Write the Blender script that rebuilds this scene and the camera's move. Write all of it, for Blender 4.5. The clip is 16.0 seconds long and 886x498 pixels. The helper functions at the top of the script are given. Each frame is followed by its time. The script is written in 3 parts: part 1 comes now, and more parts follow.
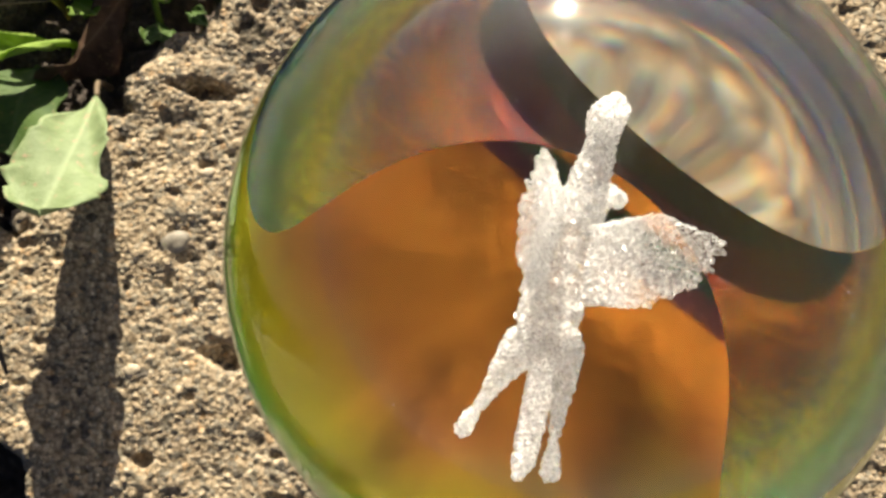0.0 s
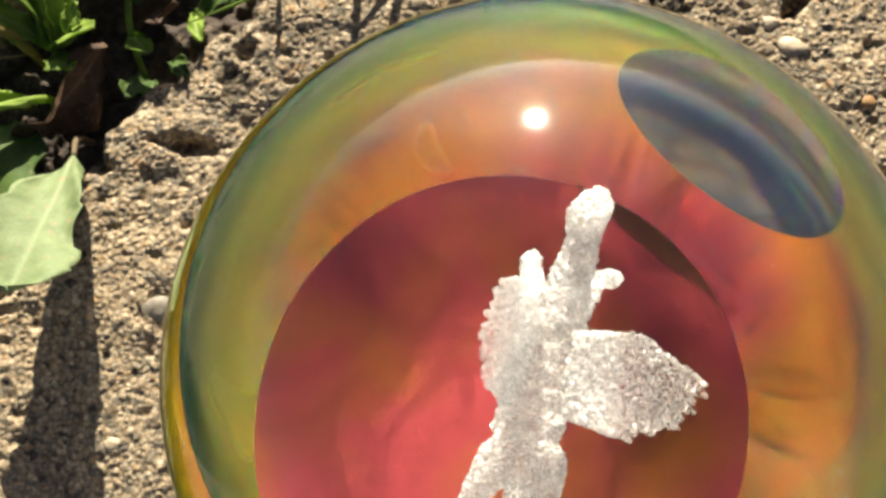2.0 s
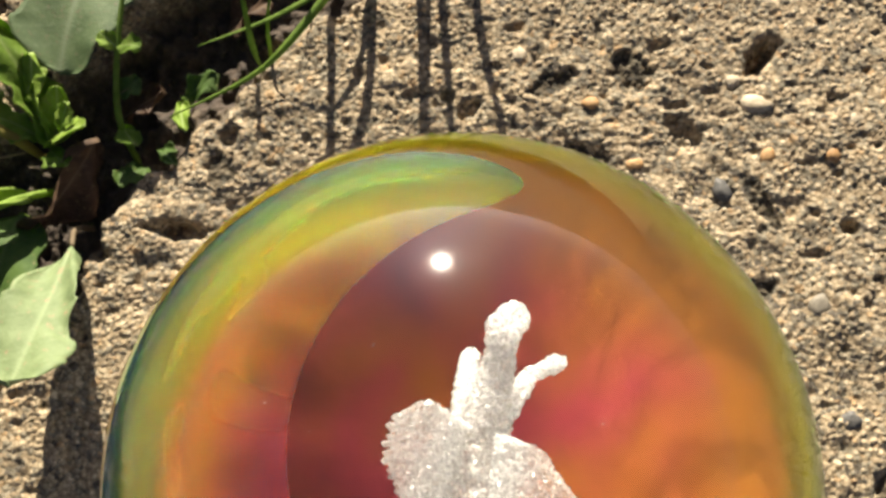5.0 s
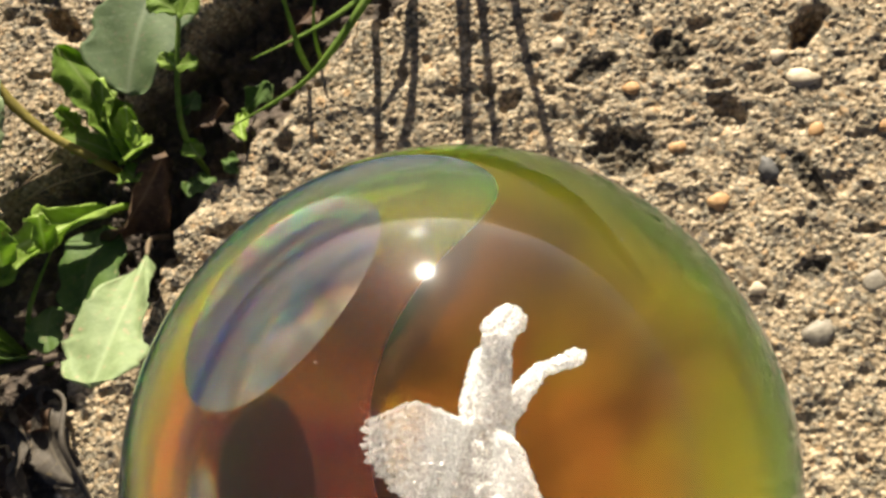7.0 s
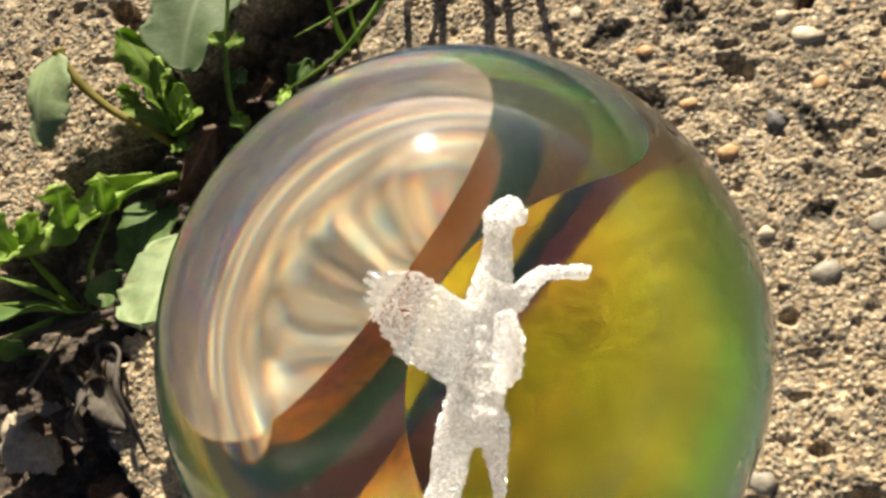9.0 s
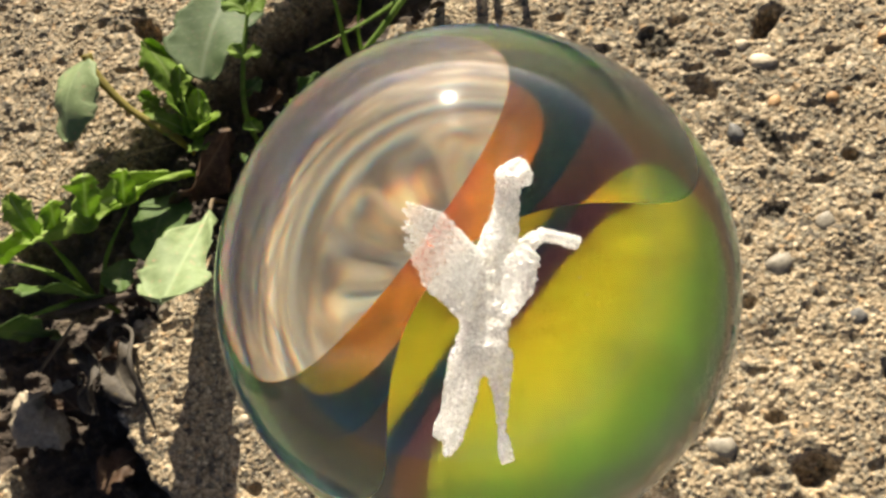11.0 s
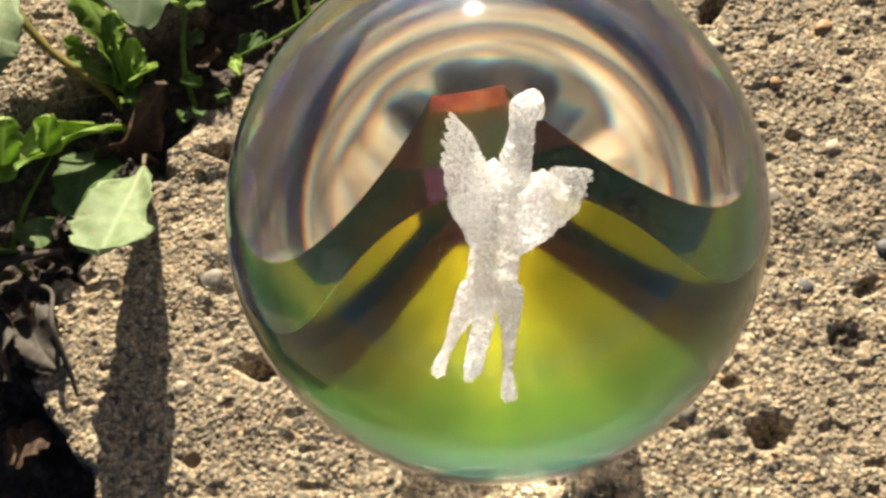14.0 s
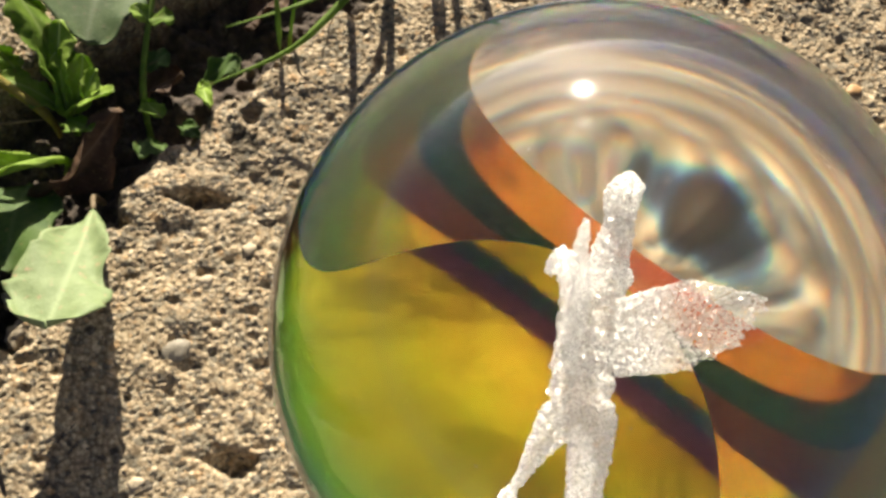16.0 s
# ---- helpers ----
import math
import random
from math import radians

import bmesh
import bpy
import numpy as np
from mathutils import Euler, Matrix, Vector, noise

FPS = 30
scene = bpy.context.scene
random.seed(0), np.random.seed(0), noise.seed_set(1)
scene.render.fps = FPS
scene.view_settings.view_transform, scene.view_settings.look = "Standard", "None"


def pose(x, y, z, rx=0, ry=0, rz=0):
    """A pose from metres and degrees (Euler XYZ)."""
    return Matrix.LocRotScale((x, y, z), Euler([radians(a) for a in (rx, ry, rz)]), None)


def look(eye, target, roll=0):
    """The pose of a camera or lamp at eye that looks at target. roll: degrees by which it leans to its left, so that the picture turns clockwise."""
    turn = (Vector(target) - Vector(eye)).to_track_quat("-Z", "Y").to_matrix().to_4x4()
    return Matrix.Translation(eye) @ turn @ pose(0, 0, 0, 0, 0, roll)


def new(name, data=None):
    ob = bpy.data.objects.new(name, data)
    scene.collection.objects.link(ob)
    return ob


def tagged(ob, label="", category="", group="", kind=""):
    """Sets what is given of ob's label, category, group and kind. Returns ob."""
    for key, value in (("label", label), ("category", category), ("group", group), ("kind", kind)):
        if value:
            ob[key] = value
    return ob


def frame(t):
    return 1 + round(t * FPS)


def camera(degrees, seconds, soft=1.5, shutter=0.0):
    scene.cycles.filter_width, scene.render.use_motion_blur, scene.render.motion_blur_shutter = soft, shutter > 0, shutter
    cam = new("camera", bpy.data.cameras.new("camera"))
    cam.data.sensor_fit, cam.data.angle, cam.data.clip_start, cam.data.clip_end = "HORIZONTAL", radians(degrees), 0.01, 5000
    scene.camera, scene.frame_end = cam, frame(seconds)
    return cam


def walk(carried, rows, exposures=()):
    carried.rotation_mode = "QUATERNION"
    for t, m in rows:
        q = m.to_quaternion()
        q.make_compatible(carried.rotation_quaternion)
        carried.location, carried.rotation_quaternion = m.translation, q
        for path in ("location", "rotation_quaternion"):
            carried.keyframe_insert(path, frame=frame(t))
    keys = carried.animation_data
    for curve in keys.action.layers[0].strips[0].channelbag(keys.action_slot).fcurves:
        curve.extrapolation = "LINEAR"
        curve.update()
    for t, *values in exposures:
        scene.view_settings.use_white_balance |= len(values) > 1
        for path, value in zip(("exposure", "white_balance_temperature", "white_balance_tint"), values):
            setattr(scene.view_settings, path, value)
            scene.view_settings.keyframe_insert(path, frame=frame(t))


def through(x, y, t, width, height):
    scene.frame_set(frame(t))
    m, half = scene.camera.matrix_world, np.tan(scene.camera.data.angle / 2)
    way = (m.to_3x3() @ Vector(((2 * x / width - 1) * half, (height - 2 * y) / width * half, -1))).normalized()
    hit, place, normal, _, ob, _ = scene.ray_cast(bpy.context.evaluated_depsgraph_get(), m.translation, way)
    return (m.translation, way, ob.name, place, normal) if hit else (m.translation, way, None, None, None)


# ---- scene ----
# The camera hangs over a glass ball on a concrete slab; the ball's foot stands at the origin, y points away.
cam = camera(49.34, 16.0, soft=3.0)
PATH = [
    (0.0, -0.02067, -0.02414, 0.18056, 12.361, -3.177, -0.010),
    (0.5, -0.01906, -0.01728, 0.17645, 11.616, -3.332, 0.401),
    (1.0, -0.01964, -0.01181, 0.17380, 10.728, -3.091, 0.481),
    (1.5, -0.01963, -0.01277, 0.17257, 11.594, -3.077, 0.015),
    (2.0, -0.01189, -0.00806, 0.17393, 11.430, -0.756, -0.146),
    (2.5, -0.01008, -0.00493, 0.17633, 11.313, -0.032, -0.997),
    (3.0, -0.00137, -0.00180, 0.17687, 11.075, 1.601, -1.579),
    (3.5, -0.00008, -0.00096, 0.17751, 11.059, 1.642, -1.599),
    (4.0, -0.00105, 0.00267, 0.18006, 11.349, 1.616, -1.525),
    (6.5, 0.02026, 0.00466, 0.18642, 10.142, 9.545, -3.114),
    (7.0, 0.02333, 0.00589, 0.18748, 9.484, 11.812, -3.265),
    (7.5, 0.02821, 0.00162, 0.19028, 9.590, 14.155, -3.401),
    (8.0, 0.03164, -0.00349, 0.19206, 10.370, 15.592, -3.384),
    (10.5, 0.02774, -0.03800, 0.20139, 16.975, 13.768, -1.779),
    (11.0, 0.02461, -0.04137, 0.21124, 17.637, 12.296, -1.950),
    (11.5, 0.02071, -0.04808, 0.21328, 17.786, 10.256, -2.215),
    (12.0, 0.01542, -0.04969, 0.21275, 17.578, 7.871, -2.862),
    (12.5, 0.00682, -0.05271, 0.20592, 18.392, 6.122, -2.788),
    (13.0, 0.00334, -0.05499, 0.20828, 18.673, 4.788, -2.547),
    (13.5, -0.00360, -0.05433, 0.20776, 18.740, 3.297, -2.707),
    (14.0, -0.00569, -0.05421, 0.20438, 19.728, 2.193, -3.377),
    (14.5, -0.01224, -0.05177, 0.20190, 20.511, 0.827, -3.866),
    (15.0, -0.02511, -0.04468, 0.19630, 21.108, -1.925, -4.241),
    (15.5, -0.03319, -0.03860, 0.18612, 21.154, -4.607, -4.047),
    (16.0, -0.03278, -0.02929, 0.18159, 19.788, -5.942, -3.832),
]
walk(cam, [(t, pose(x, y, z, rx, ry, rz)) for t, x, y, z, rx, ry, rz in PATH])

# ---- light: low clear sun from ahead, blue sky ----
SUN_EL, SUN_AZ = 23.0, -2.0
world = bpy.data.worlds.new("sky")
scene.world = world
world.use_nodes = True
wn = world.node_tree.nodes
sky = wn.new("ShaderNodeTexSky")
sky.sky_type = 'NISHITA'
sky.sun_disc = False
sky.air_density = 0.2
sky.dust_density = 1.0
sky.sun_elevation = radians(SUN_EL)
sky.sun_rotation = radians(SUN_AZ)
wn["Background"].inputs["Strength"].default_value = 0.05
world.node_tree.links.new(sky.outputs["Color"], wn["Background"].inputs["Color"])
sun = new("sun", bpy.data.lights.new("sun", 'SUN'))
sun.data.energy = 5.0
sun.data.angle = radians(0.53)
sun.data.color = (1.0, 0.915, 0.74)
az, el = radians(SUN_AZ), radians(SUN_EL)
to_sun = Vector((math.sin(az) * math.cos(el), math.cos(az) * math.cos(el), math.sin(el)))
sun.matrix_world = look(to_sun * 3, (0, 0, 0))
scene.view_settings.exposure = 1.28


# ---- materials ----
def material(name, rough=0.7, **values):
    m = bpy.data.materials.new(name)
    m.use_nodes = True
    b = m.node_tree.nodes["Principled BSDF"]
    b.inputs["Roughness"].default_value = rough
    for key, value in values.items():
        b.inputs[key.replace("_", " ")].default_value = value
    return m, m.node_tree.nodes, m.node_tree.links, b


def ramp(nodes, stops):
    r = nodes.new("ShaderNodeValToRGB")
    e = r.color_ramp.elements
    while len(e) < len(stops):
        e.new(0.5)
    for k, (at, col) in enumerate(stops):
        e[k].position = at
        e[k].color = (*col, 1)
    return r


def noise_tex(nodes, links, scale, detail=4, coords="Object", rough=0.6):
    tc = nodes.new("ShaderNodeTexCoord")
    n = nodes.new("ShaderNodeTexNoise")
    n.inputs["Scale"].default_value = scale
    n.inputs["Detail"].default_value = detail
    n.inputs["Roughness"].default_value = rough
    links.new(tc.outputs[coords], n.inputs["Vector"])
    return n


def bump(nodes, links, b, height, strength, distance):
    k = nodes.new("ShaderNodeBump")
    k.inputs["Strength"].default_value = strength
    k.inputs["Distance"].default_value = distance
    links.new(height, k.inputs["Height"])
    links.new(k.outputs["Normal"], b.inputs["Normal"])


def multiply(nodes, links, a, c, fac=1.0, mode='MULTIPLY'):
    m = nodes.new("ShaderNodeMix")
    m.data_type = 'RGBA'
    m.blend_type = mode
    m.inputs["Factor"].default_value = fac
    links.new(a, m.inputs[6])
    links.new(c, m.inputs[7])
    return m.outputs[2]


def ground_material():
    # grain: red, tone of the coarse grains (low in dark porous patches); green, 1 in the crack's soil
    m, n, l, b = material("sandy_concrete", 0.88)
    at = n.new("ShaderNodeAttribute")
    at.attribute_name = "grain"
    sep = n.new("ShaderNodeSeparateColor")
    l.new(at.outputs["Color"], sep.inputs["Color"])
    tc = n.new("ShaderNodeTexCoord")
    heights, tones = [], []
    for scale, seed in ((1050, 0.0), (620, 3.3)):
        mv = n.new("ShaderNodeVectorMath")
        mv.operation = 'ADD'
        mv.inputs[1].default_value = (seed, seed, 0)
        l.new(tc.outputs["Object"], mv.inputs[0])
        v = n.new("ShaderNodeTexVoronoi")
        v.inputs["Scale"].default_value = scale
        l.new(mv.outputs[0], v.inputs["Vector"])
        cs = n.new("ShaderNodeSeparateColor")
        l.new(v.outputs["Color"], cs.inputs["Color"])
        heights.append(v.outputs["Distance"])
        tones.append(cs.outputs)
    sand = [(0.0, (0.14, 0.12, 0.095)), (0.08, (0.25, 0.22, 0.165)), (0.2, (0.33, 0.285, 0.21)), (0.36, (0.39, 0.31, 0.21)), (0.6, (0.46, 0.37, 0.25)),
            (0.78, (0.55, 0.45, 0.31)), (0.9, (0.5, 0.35, 0.2)), (0.93, (0.64, 0.54, 0.39)), (1.0, (0.74, 0.66, 0.52))]
    r1, r2 = ramp(n, sand), ramp(n, sand)
    for r in (r1, r2):
        r.color_ramp.interpolation = 'CONSTANT'
    l.new(tones[0]["Red"], r1.inputs["Fac"])
    l.new(tones[1]["Red"], r2.inputs["Fac"])
    pick = n.new("ShaderNodeMath")
    pick.operation = 'GREATER_THAN'
    pick.inputs[1].default_value = 0.72
    l.new(tones[1]["Green"], pick.inputs[0])
    sel = n.new("ShaderNodeMix")
    sel.data_type = 'RGBA'
    l.new(pick.outputs[0], sel.inputs["Factor"])
    l.new(r1.outputs["Color"], sel.inputs[6])
    l.new(r2.outputs["Color"], sel.inputs[7])
    # fine cement between the grains
    gap = ramp(n, [(0.35, (1, 1, 1)), (0.75, (0.62, 0.58, 0.52))])
    l.new(heights[0], gap.inputs["Fac"])
    col = multiply(n, l, sel.outputs[2], gap.outputs["Color"])
    big = noise_tex(n, l, 24, 5)
    tone = ramp(n, [(0.25, (0.78, 0.76, 0.74)), (0.75, (1.12, 1.08, 1.02))])
    l.new(big.outputs["Fac"], tone.inputs["Fac"])
    col = multiply(n, l, col, tone.outputs["Color"])
    por = ramp(n, [(0.0, (0.22, 0.23, 0.23)), (0.12, (0.4, 0.4, 0.39)), (0.14, (1, 1, 1))])
    l.new(sep.outputs["Red"], por.inputs["Fac"])
    col = multiply(n, l, col, por.outputs["Color"])
    fine = noise_tex(n, l, 3000, 3)
    sn = noise_tex(n, l, 420, 6)
    soil = ramp(n, [(0.3, (0.03, 0.022, 0.016)), (0.6, (0.075, 0.053, 0.038)), (0.8, (0.15, 0.105, 0.075))])
    l.new(sn.outputs["Fac"], soil.inputs["Fac"])
    mix = n.new("ShaderNodeMix")
    mix.data_type = 'RGBA'
    l.new(sep.outputs["Green"], mix.inputs["Factor"])
    l.new(col, mix.inputs[6])
    l.new(soil.outputs["Color"], mix.inputs[7])
    l.new(mix.outputs[2], b.inputs["Base Color"])
    inv = n.new("ShaderNodeMath")
    inv.operation = 'MULTIPLY_ADD'
    inv.inputs[1].default_value = -1.0
    l.new(heights[0], inv.inputs[0])
    l.new(fine.outputs["Fac"], inv.inputs[2])
    bump(n, l, b, inv.outputs[0], 0.9, 0.00028)
    return m


def leaf_material(name, dark, light, vein, dry=(0.3, 0.22, 0.1), dry_amount=0.0, through=0.35):
    m, n, l, b = material(name, 0.62, Specular_IOR_Level=0.3)
    no = noise_tex(n, l, 260, 5)
    r = ramp(n, [(0.3, dark), (0.7, light)])
    l.new(no.outputs["Fac"], r.inputs["Fac"])
    at = n.new("ShaderNodeAttribute")
    at.attribute_name = "vein"
    sep = n.new("ShaderNodeSeparateColor")
    l.new(at.outputs["Color"], sep.inputs["Color"])
    mix = n.new("ShaderNodeMix")
    mix.data_type = 'RGBA'
    l.new(sep.outputs["Red"], mix.inputs["Factor"])
    l.new(r.outputs["Color"], mix.inputs[6])
    mix.inputs[7].default_value = (*vein, 1)
    sp = noise_tex(n, l, 700, 3)
    spr = ramp(n, [(0.62 - 0.25 * dry_amount, (0, 0, 0)), (0.78 - 0.2 * dry_amount, (1, 1, 1))])
    l.new(sp.outputs["Fac"], spr.inputs["Fac"])
    mix2 = n.new("ShaderNodeMix")
    mix2.data_type = 'RGBA'
    l.new(spr.outputs["Color"], mix2.inputs["Factor"])
    l.new(mix.outputs[2], mix2.inputs[6])
    mix2.inputs[7].default_value = (*dry, 1)
    l.new(mix2.outputs[2], b.inputs["Base Color"])
    fine = noise_tex(n, l, 1800, 3)
    bump(n, l, b, fine.outputs["Fac"], 0.5, 0.0003)
    tr = n.new("ShaderNodeBsdfTranslucent")
    l.new(mix2.outputs[2], tr.inputs["Color"])
    ms = n.new("ShaderNodeMixShader")
    ms.inputs["Fac"].default_value = through
    l.new(b.outputs["BSDF"], ms.inputs[1])
    l.new(tr.outputs["BSDF"], ms.inputs[2])
    l.new(ms.outputs["Shader"], n["Material Output"].inputs["Surface"])
    return m


def glass_material(name, ior=1.5, rough=0.0, tint=(1, 1, 1)):
    m, n, l, b = material(name, rough, Transmission_Weight=1.0, IOR=ior)
    b.inputs["Base Color"].default_value = (*tint, 1)
    return m


def crystal_material(name, rough, spread):
    """Lead crystal: red, green and blue are bent by slightly different amounts."""
    m = bpy.data.materials.new(name)
    m.use_nodes = True
    n, l = m.node_tree.nodes, m.node_tree.links
    n.remove(n["Principled BSDF"])
    out = None
    for k, c in enumerate(((1, 0, 0, 1), (0, 1, 0, 1), (0, 0, 1, 1))):
        g = n.new("ShaderNodeBsdfGlass")
        g.inputs["Color"].default_value = c
        g.inputs["IOR"].default_value = 1.5 + spread * (k - 1)
        g.inputs["Roughness"].default_value = rough
        if out:
            a = n.new("ShaderNodeAddShader")
            l.new(out, a.inputs[0])
            l.new(g.outputs["BSDF"], a.inputs[1])
            out = a.outputs["Shader"]
        else:
            out = g.outputs["BSDF"]
    l.new(out, n["Material Output"].inputs["Surface"])
    return m


def film_material(name, colors, rough=0.1, satin=0.3, spread=0.42):
    """Interference coating: its gloss runs through the spectrum, from square-on to grazing."""
    m = bpy.data.materials.new(name)
    m.use_nodes = True
    n, l = m.node_tree.nodes, m.node_tree.links
    n.remove(n["Principled BSDF"])
    lw = n.new("ShaderNodeLayerWeight")
    lw.inputs["Blend"].default_value = 0.93

    # the coating's thickness wanders a little
    no = noise_tex(n, l, 110, 3)
    wander = n.new("ShaderNodeMapRange")
    wander.inputs["To Min"].default_value = -0.14
    wander.inputs["To Max"].default_value = 0.14
    l.new(no.outputs["Fac"], wander.inputs["Value"])
    phase = n.new("ShaderNodeMath")
    l.new(lw.outputs["Facing"], phase.inputs[0])
    l.new(wander.outputs["Result"], phase.inputs[1])

    # fine scratches and ripples
    fine = noise_tex(n, l, 420, 7)
    fine.inputs["Distortion"].default_value = 0.8
    ripple = n.new("ShaderNodeBump")
    ripple.inputs["Strength"].default_value = 0.16
    ripple.inputs["Distance"].default_value = 0.0004
    l.new(fine.outputs["Fac"], ripple.inputs["Height"])

    def gloss(c, r):
        g = n.new("ShaderNodeBsdfGlossy")
        l.new(ripple.outputs["Normal"], g.inputs["Normal"])
        g.inputs["Color"].default_value = (*c, 1)
        g.inputs["Roughness"].default_value = r
        return g.outputs["BSDF"]

    def blend(a, b, fac=None, value=0.5):
        x = n.new("ShaderNodeMixShader")
        x.inputs["Fac"].default_value = value
        if fac:
            l.new(fac, x.inputs["Fac"])
        l.new(a, x.inputs[1])
        l.new(b, x.inputs[2])
        return x.outputs["Shader"]

    def chain(r):
        out = gloss(colors[0], r)
        for c, lo, hi in zip(colors[1:], (0.01, 0.19, 0.36, 0.58, 0.84), (0.1, 0.33, 0.52, 0.8, 1.0)):
            mr = n.new("ShaderNodeMapRange")
            mr.inputs["From Min"].default_value = lo
            mr.inputs["From Max"].default_value = hi
            l.new(phase.outputs["Value"], mr.inputs["Value"])
            out = blend(out, gloss(c, r), mr.outputs["Result"])
        return out

    # matt smears of the glue behind the coating
    smear = noise_tex(n, l, 75, 2)
    smear.inputs["Distortion"].default_value = 1.2
    patch = n.new("ShaderNodeMapRange")
    patch.inputs["From Min"].default_value = 0.34
    patch.inputs["From Max"].default_value = 0.66
    patch.inputs["To Min"].default_value = satin * 0.3
    patch.inputs["To Max"].default_value = min(1.0, satin * 1.7)
    l.new(smear.outputs["Fac"], patch.inputs["Value"])
    out = blend(chain(rough), chain(spread), patch.outputs["Result"])
    l.new(out, n["Material Output"].inputs["Surface"])
    return m


def frost_material():
    m, n, l, b = material("frosted_engraving", 0.28, Specular_IOR_Level=0.9)
    v = n.new("ShaderNodeTexVoronoi")
    v.inputs["Scale"].default_value = 4600
    tc = n.new("ShaderNodeTexCoord")
    l.new(tc.outputs["Object"], v.inputs["Vector"])
    r = ramp(n, [(0.0, (0.58, 0.575, 0.57)), (0.45, (0.5, 0.49, 0.48)), (1.0, (0.36, 0.355, 0.35))])
    l.new(v.outputs["Distance"], r.inputs["Fac"])
    l.new(r.outputs["Color"], b.inputs["Base Color"])
    bump(n, l, b, v.outputs["Distance"], 0.9, 0.0003)
    tr = n.new("ShaderNodeBsdfTranslucent")
    tr.inputs["Color"].default_value = (0.52, 0.515, 0.51, 1)
    ms = n.new("ShaderNodeAddShader")
    l.new(b.outputs["BSDF"], ms.inputs[0])
    l.new(tr.outputs["BSDF"], ms.inputs[1])
    # each engraved dot is a tiny cracked facet that may flash
    tilt = n.new("ShaderNodeVectorMath")
    tilt.operation = 'MULTIPLY_ADD'
    tilt.inputs[1].default_value = (2.2, 2.2, 2.2)
    tilt.inputs[2].default_value = (-1.1, -1.1, -1.1)
    l.new(v.outputs["Color"], tilt.inputs[0])
    geo = n.new("ShaderNodeNewGeometry")
    facet = n.new("ShaderNodeVectorMath")
    l.new(geo.outputs["Normal"], facet.inputs[0])
    l.new(tilt.outputs[0], facet.inputs[1])
    unit = n.new("ShaderNodeVectorMath")
    unit.operation = 'NORMALIZE'
    l.new(facet.outputs[0], unit.inputs[0])
    flash = n.new("ShaderNodeBsdfGlossy")
    flash.inputs["Roughness"].default_value = 0.14
    l.new(unit.outputs[0], flash.inputs["Normal"])
    glint = n.new("ShaderNodeMixShader")
    glint.inputs["Fac"].default_value = 0.3
    l.new(ms.outputs["Shader"], glint.inputs[1])
    l.new(flash.outputs["BSDF"], glint.inputs[2])
    # engraved dots with clear crystal between them, sparser in the raised wings
    gaps = ramp(n, [(0.42, (0, 0, 0)), (0.8, (0.8, 0.8, 0.8))])
    l.new(v.outputs["Distance"], gaps.inputs["Fac"])
    hs = n.new("ShaderNodeSeparateXYZ")
    l.new(tc.outputs["Object"], hs.inputs["Vector"])
    up = n.new("ShaderNodeMapRange")
    up.inputs["From Min"].default_value = 0.0015
    up.inputs["From Max"].default_value = 0.006
    up.inputs["To Max"].default_value = 0.52
    l.new(hs.outputs["Z"], up.inputs["Value"])
    sparse = n.new("ShaderNodeMath")
    sparse.use_clamp = True
    l.new(gaps.outputs["Color"], sparse.inputs[0])
    l.new(up.outputs["Result"], sparse.inputs[1])
    tp = n.new("ShaderNodeBsdfTransparent")
    mt = n.new("ShaderNodeMixShader")
    l.new(sparse.outputs["Value"], mt.inputs["Fac"])
    l.new(glint.outputs["Shader"], mt.inputs[1])
    l.new(tp.outputs["BSDF"], mt.inputs[2])
    l.new(mt.outputs["Shader"], n["Material Output"].inputs["Surface"])
    return m


GROUND = ground_material()
LEAF_PALE = leaf_material("dusty_leaf", (0.165, 0.22, 0.095), (0.26, 0.325, 0.155), (0.29, 0.355, 0.18), (0.4, 0.27, 0.17), 0.1, through=0.2)
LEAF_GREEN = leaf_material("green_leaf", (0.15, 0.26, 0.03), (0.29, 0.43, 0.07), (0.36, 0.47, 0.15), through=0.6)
# darker copy of the leaf green: the crack's shade is in its colour
LEAF_SHADE = leaf_material("shaded_leaf", (0.055, 0.11, 0.02), (0.11, 0.18, 0.04), (0.12, 0.18, 0.06))
GRASS = leaf_material("grass_blade", (0.13, 0.22, 0.03), (0.24, 0.36, 0.06), (0.3, 0.38, 0.12), through=0.45)
STRAW = leaf_material("dry_straw", (0.2, 0.14, 0.08), (0.36, 0.28, 0.18), (0.4, 0.32, 0.2))
DEAD = leaf_material("dead_leaf", (0.06, 0.034, 0.02), (0.14, 0.08, 0.048), (0.2, 0.13, 0.08))
# brighter copy of the leaf green, with the sunlight put into its colour
LEAF_LIT = leaf_material("sunlit_leaf", (0.22, 0.34, 0.04), (0.4, 0.55, 0.1), (0.5, 0.6, 0.24), through=0.5)
# the broad leaf's grey-green is darkened to hold the shade it stands in
LEAF_DULL_SHADE = leaf_material("leaf_in_shade", (0.075, 0.12, 0.05), (0.135, 0.19, 0.08), (0.2, 0.25, 0.14), (0.2, 0.16, 0.1), 0.1)
YELLOW = leaf_material("yellow_stalk", (0.24, 0.2, 0.04), (0.36, 0.29, 0.07), (0.3, 0.25, 0.06))
TWIG = leaf_material("weathered_twig", (0.07, 0.05, 0.035), (0.15, 0.11, 0.08), (0.1, 0.08, 0.06))
WITHERED = leaf_material("withered_stalk", (0.06, 0.05, 0.04), (0.14, 0.115, 0.09), (0.2, 0.17, 0.13))
GLASS = glass_material("clear_crystal", 1.5)
COATED = glass_material("polished_crystal", 1.5)
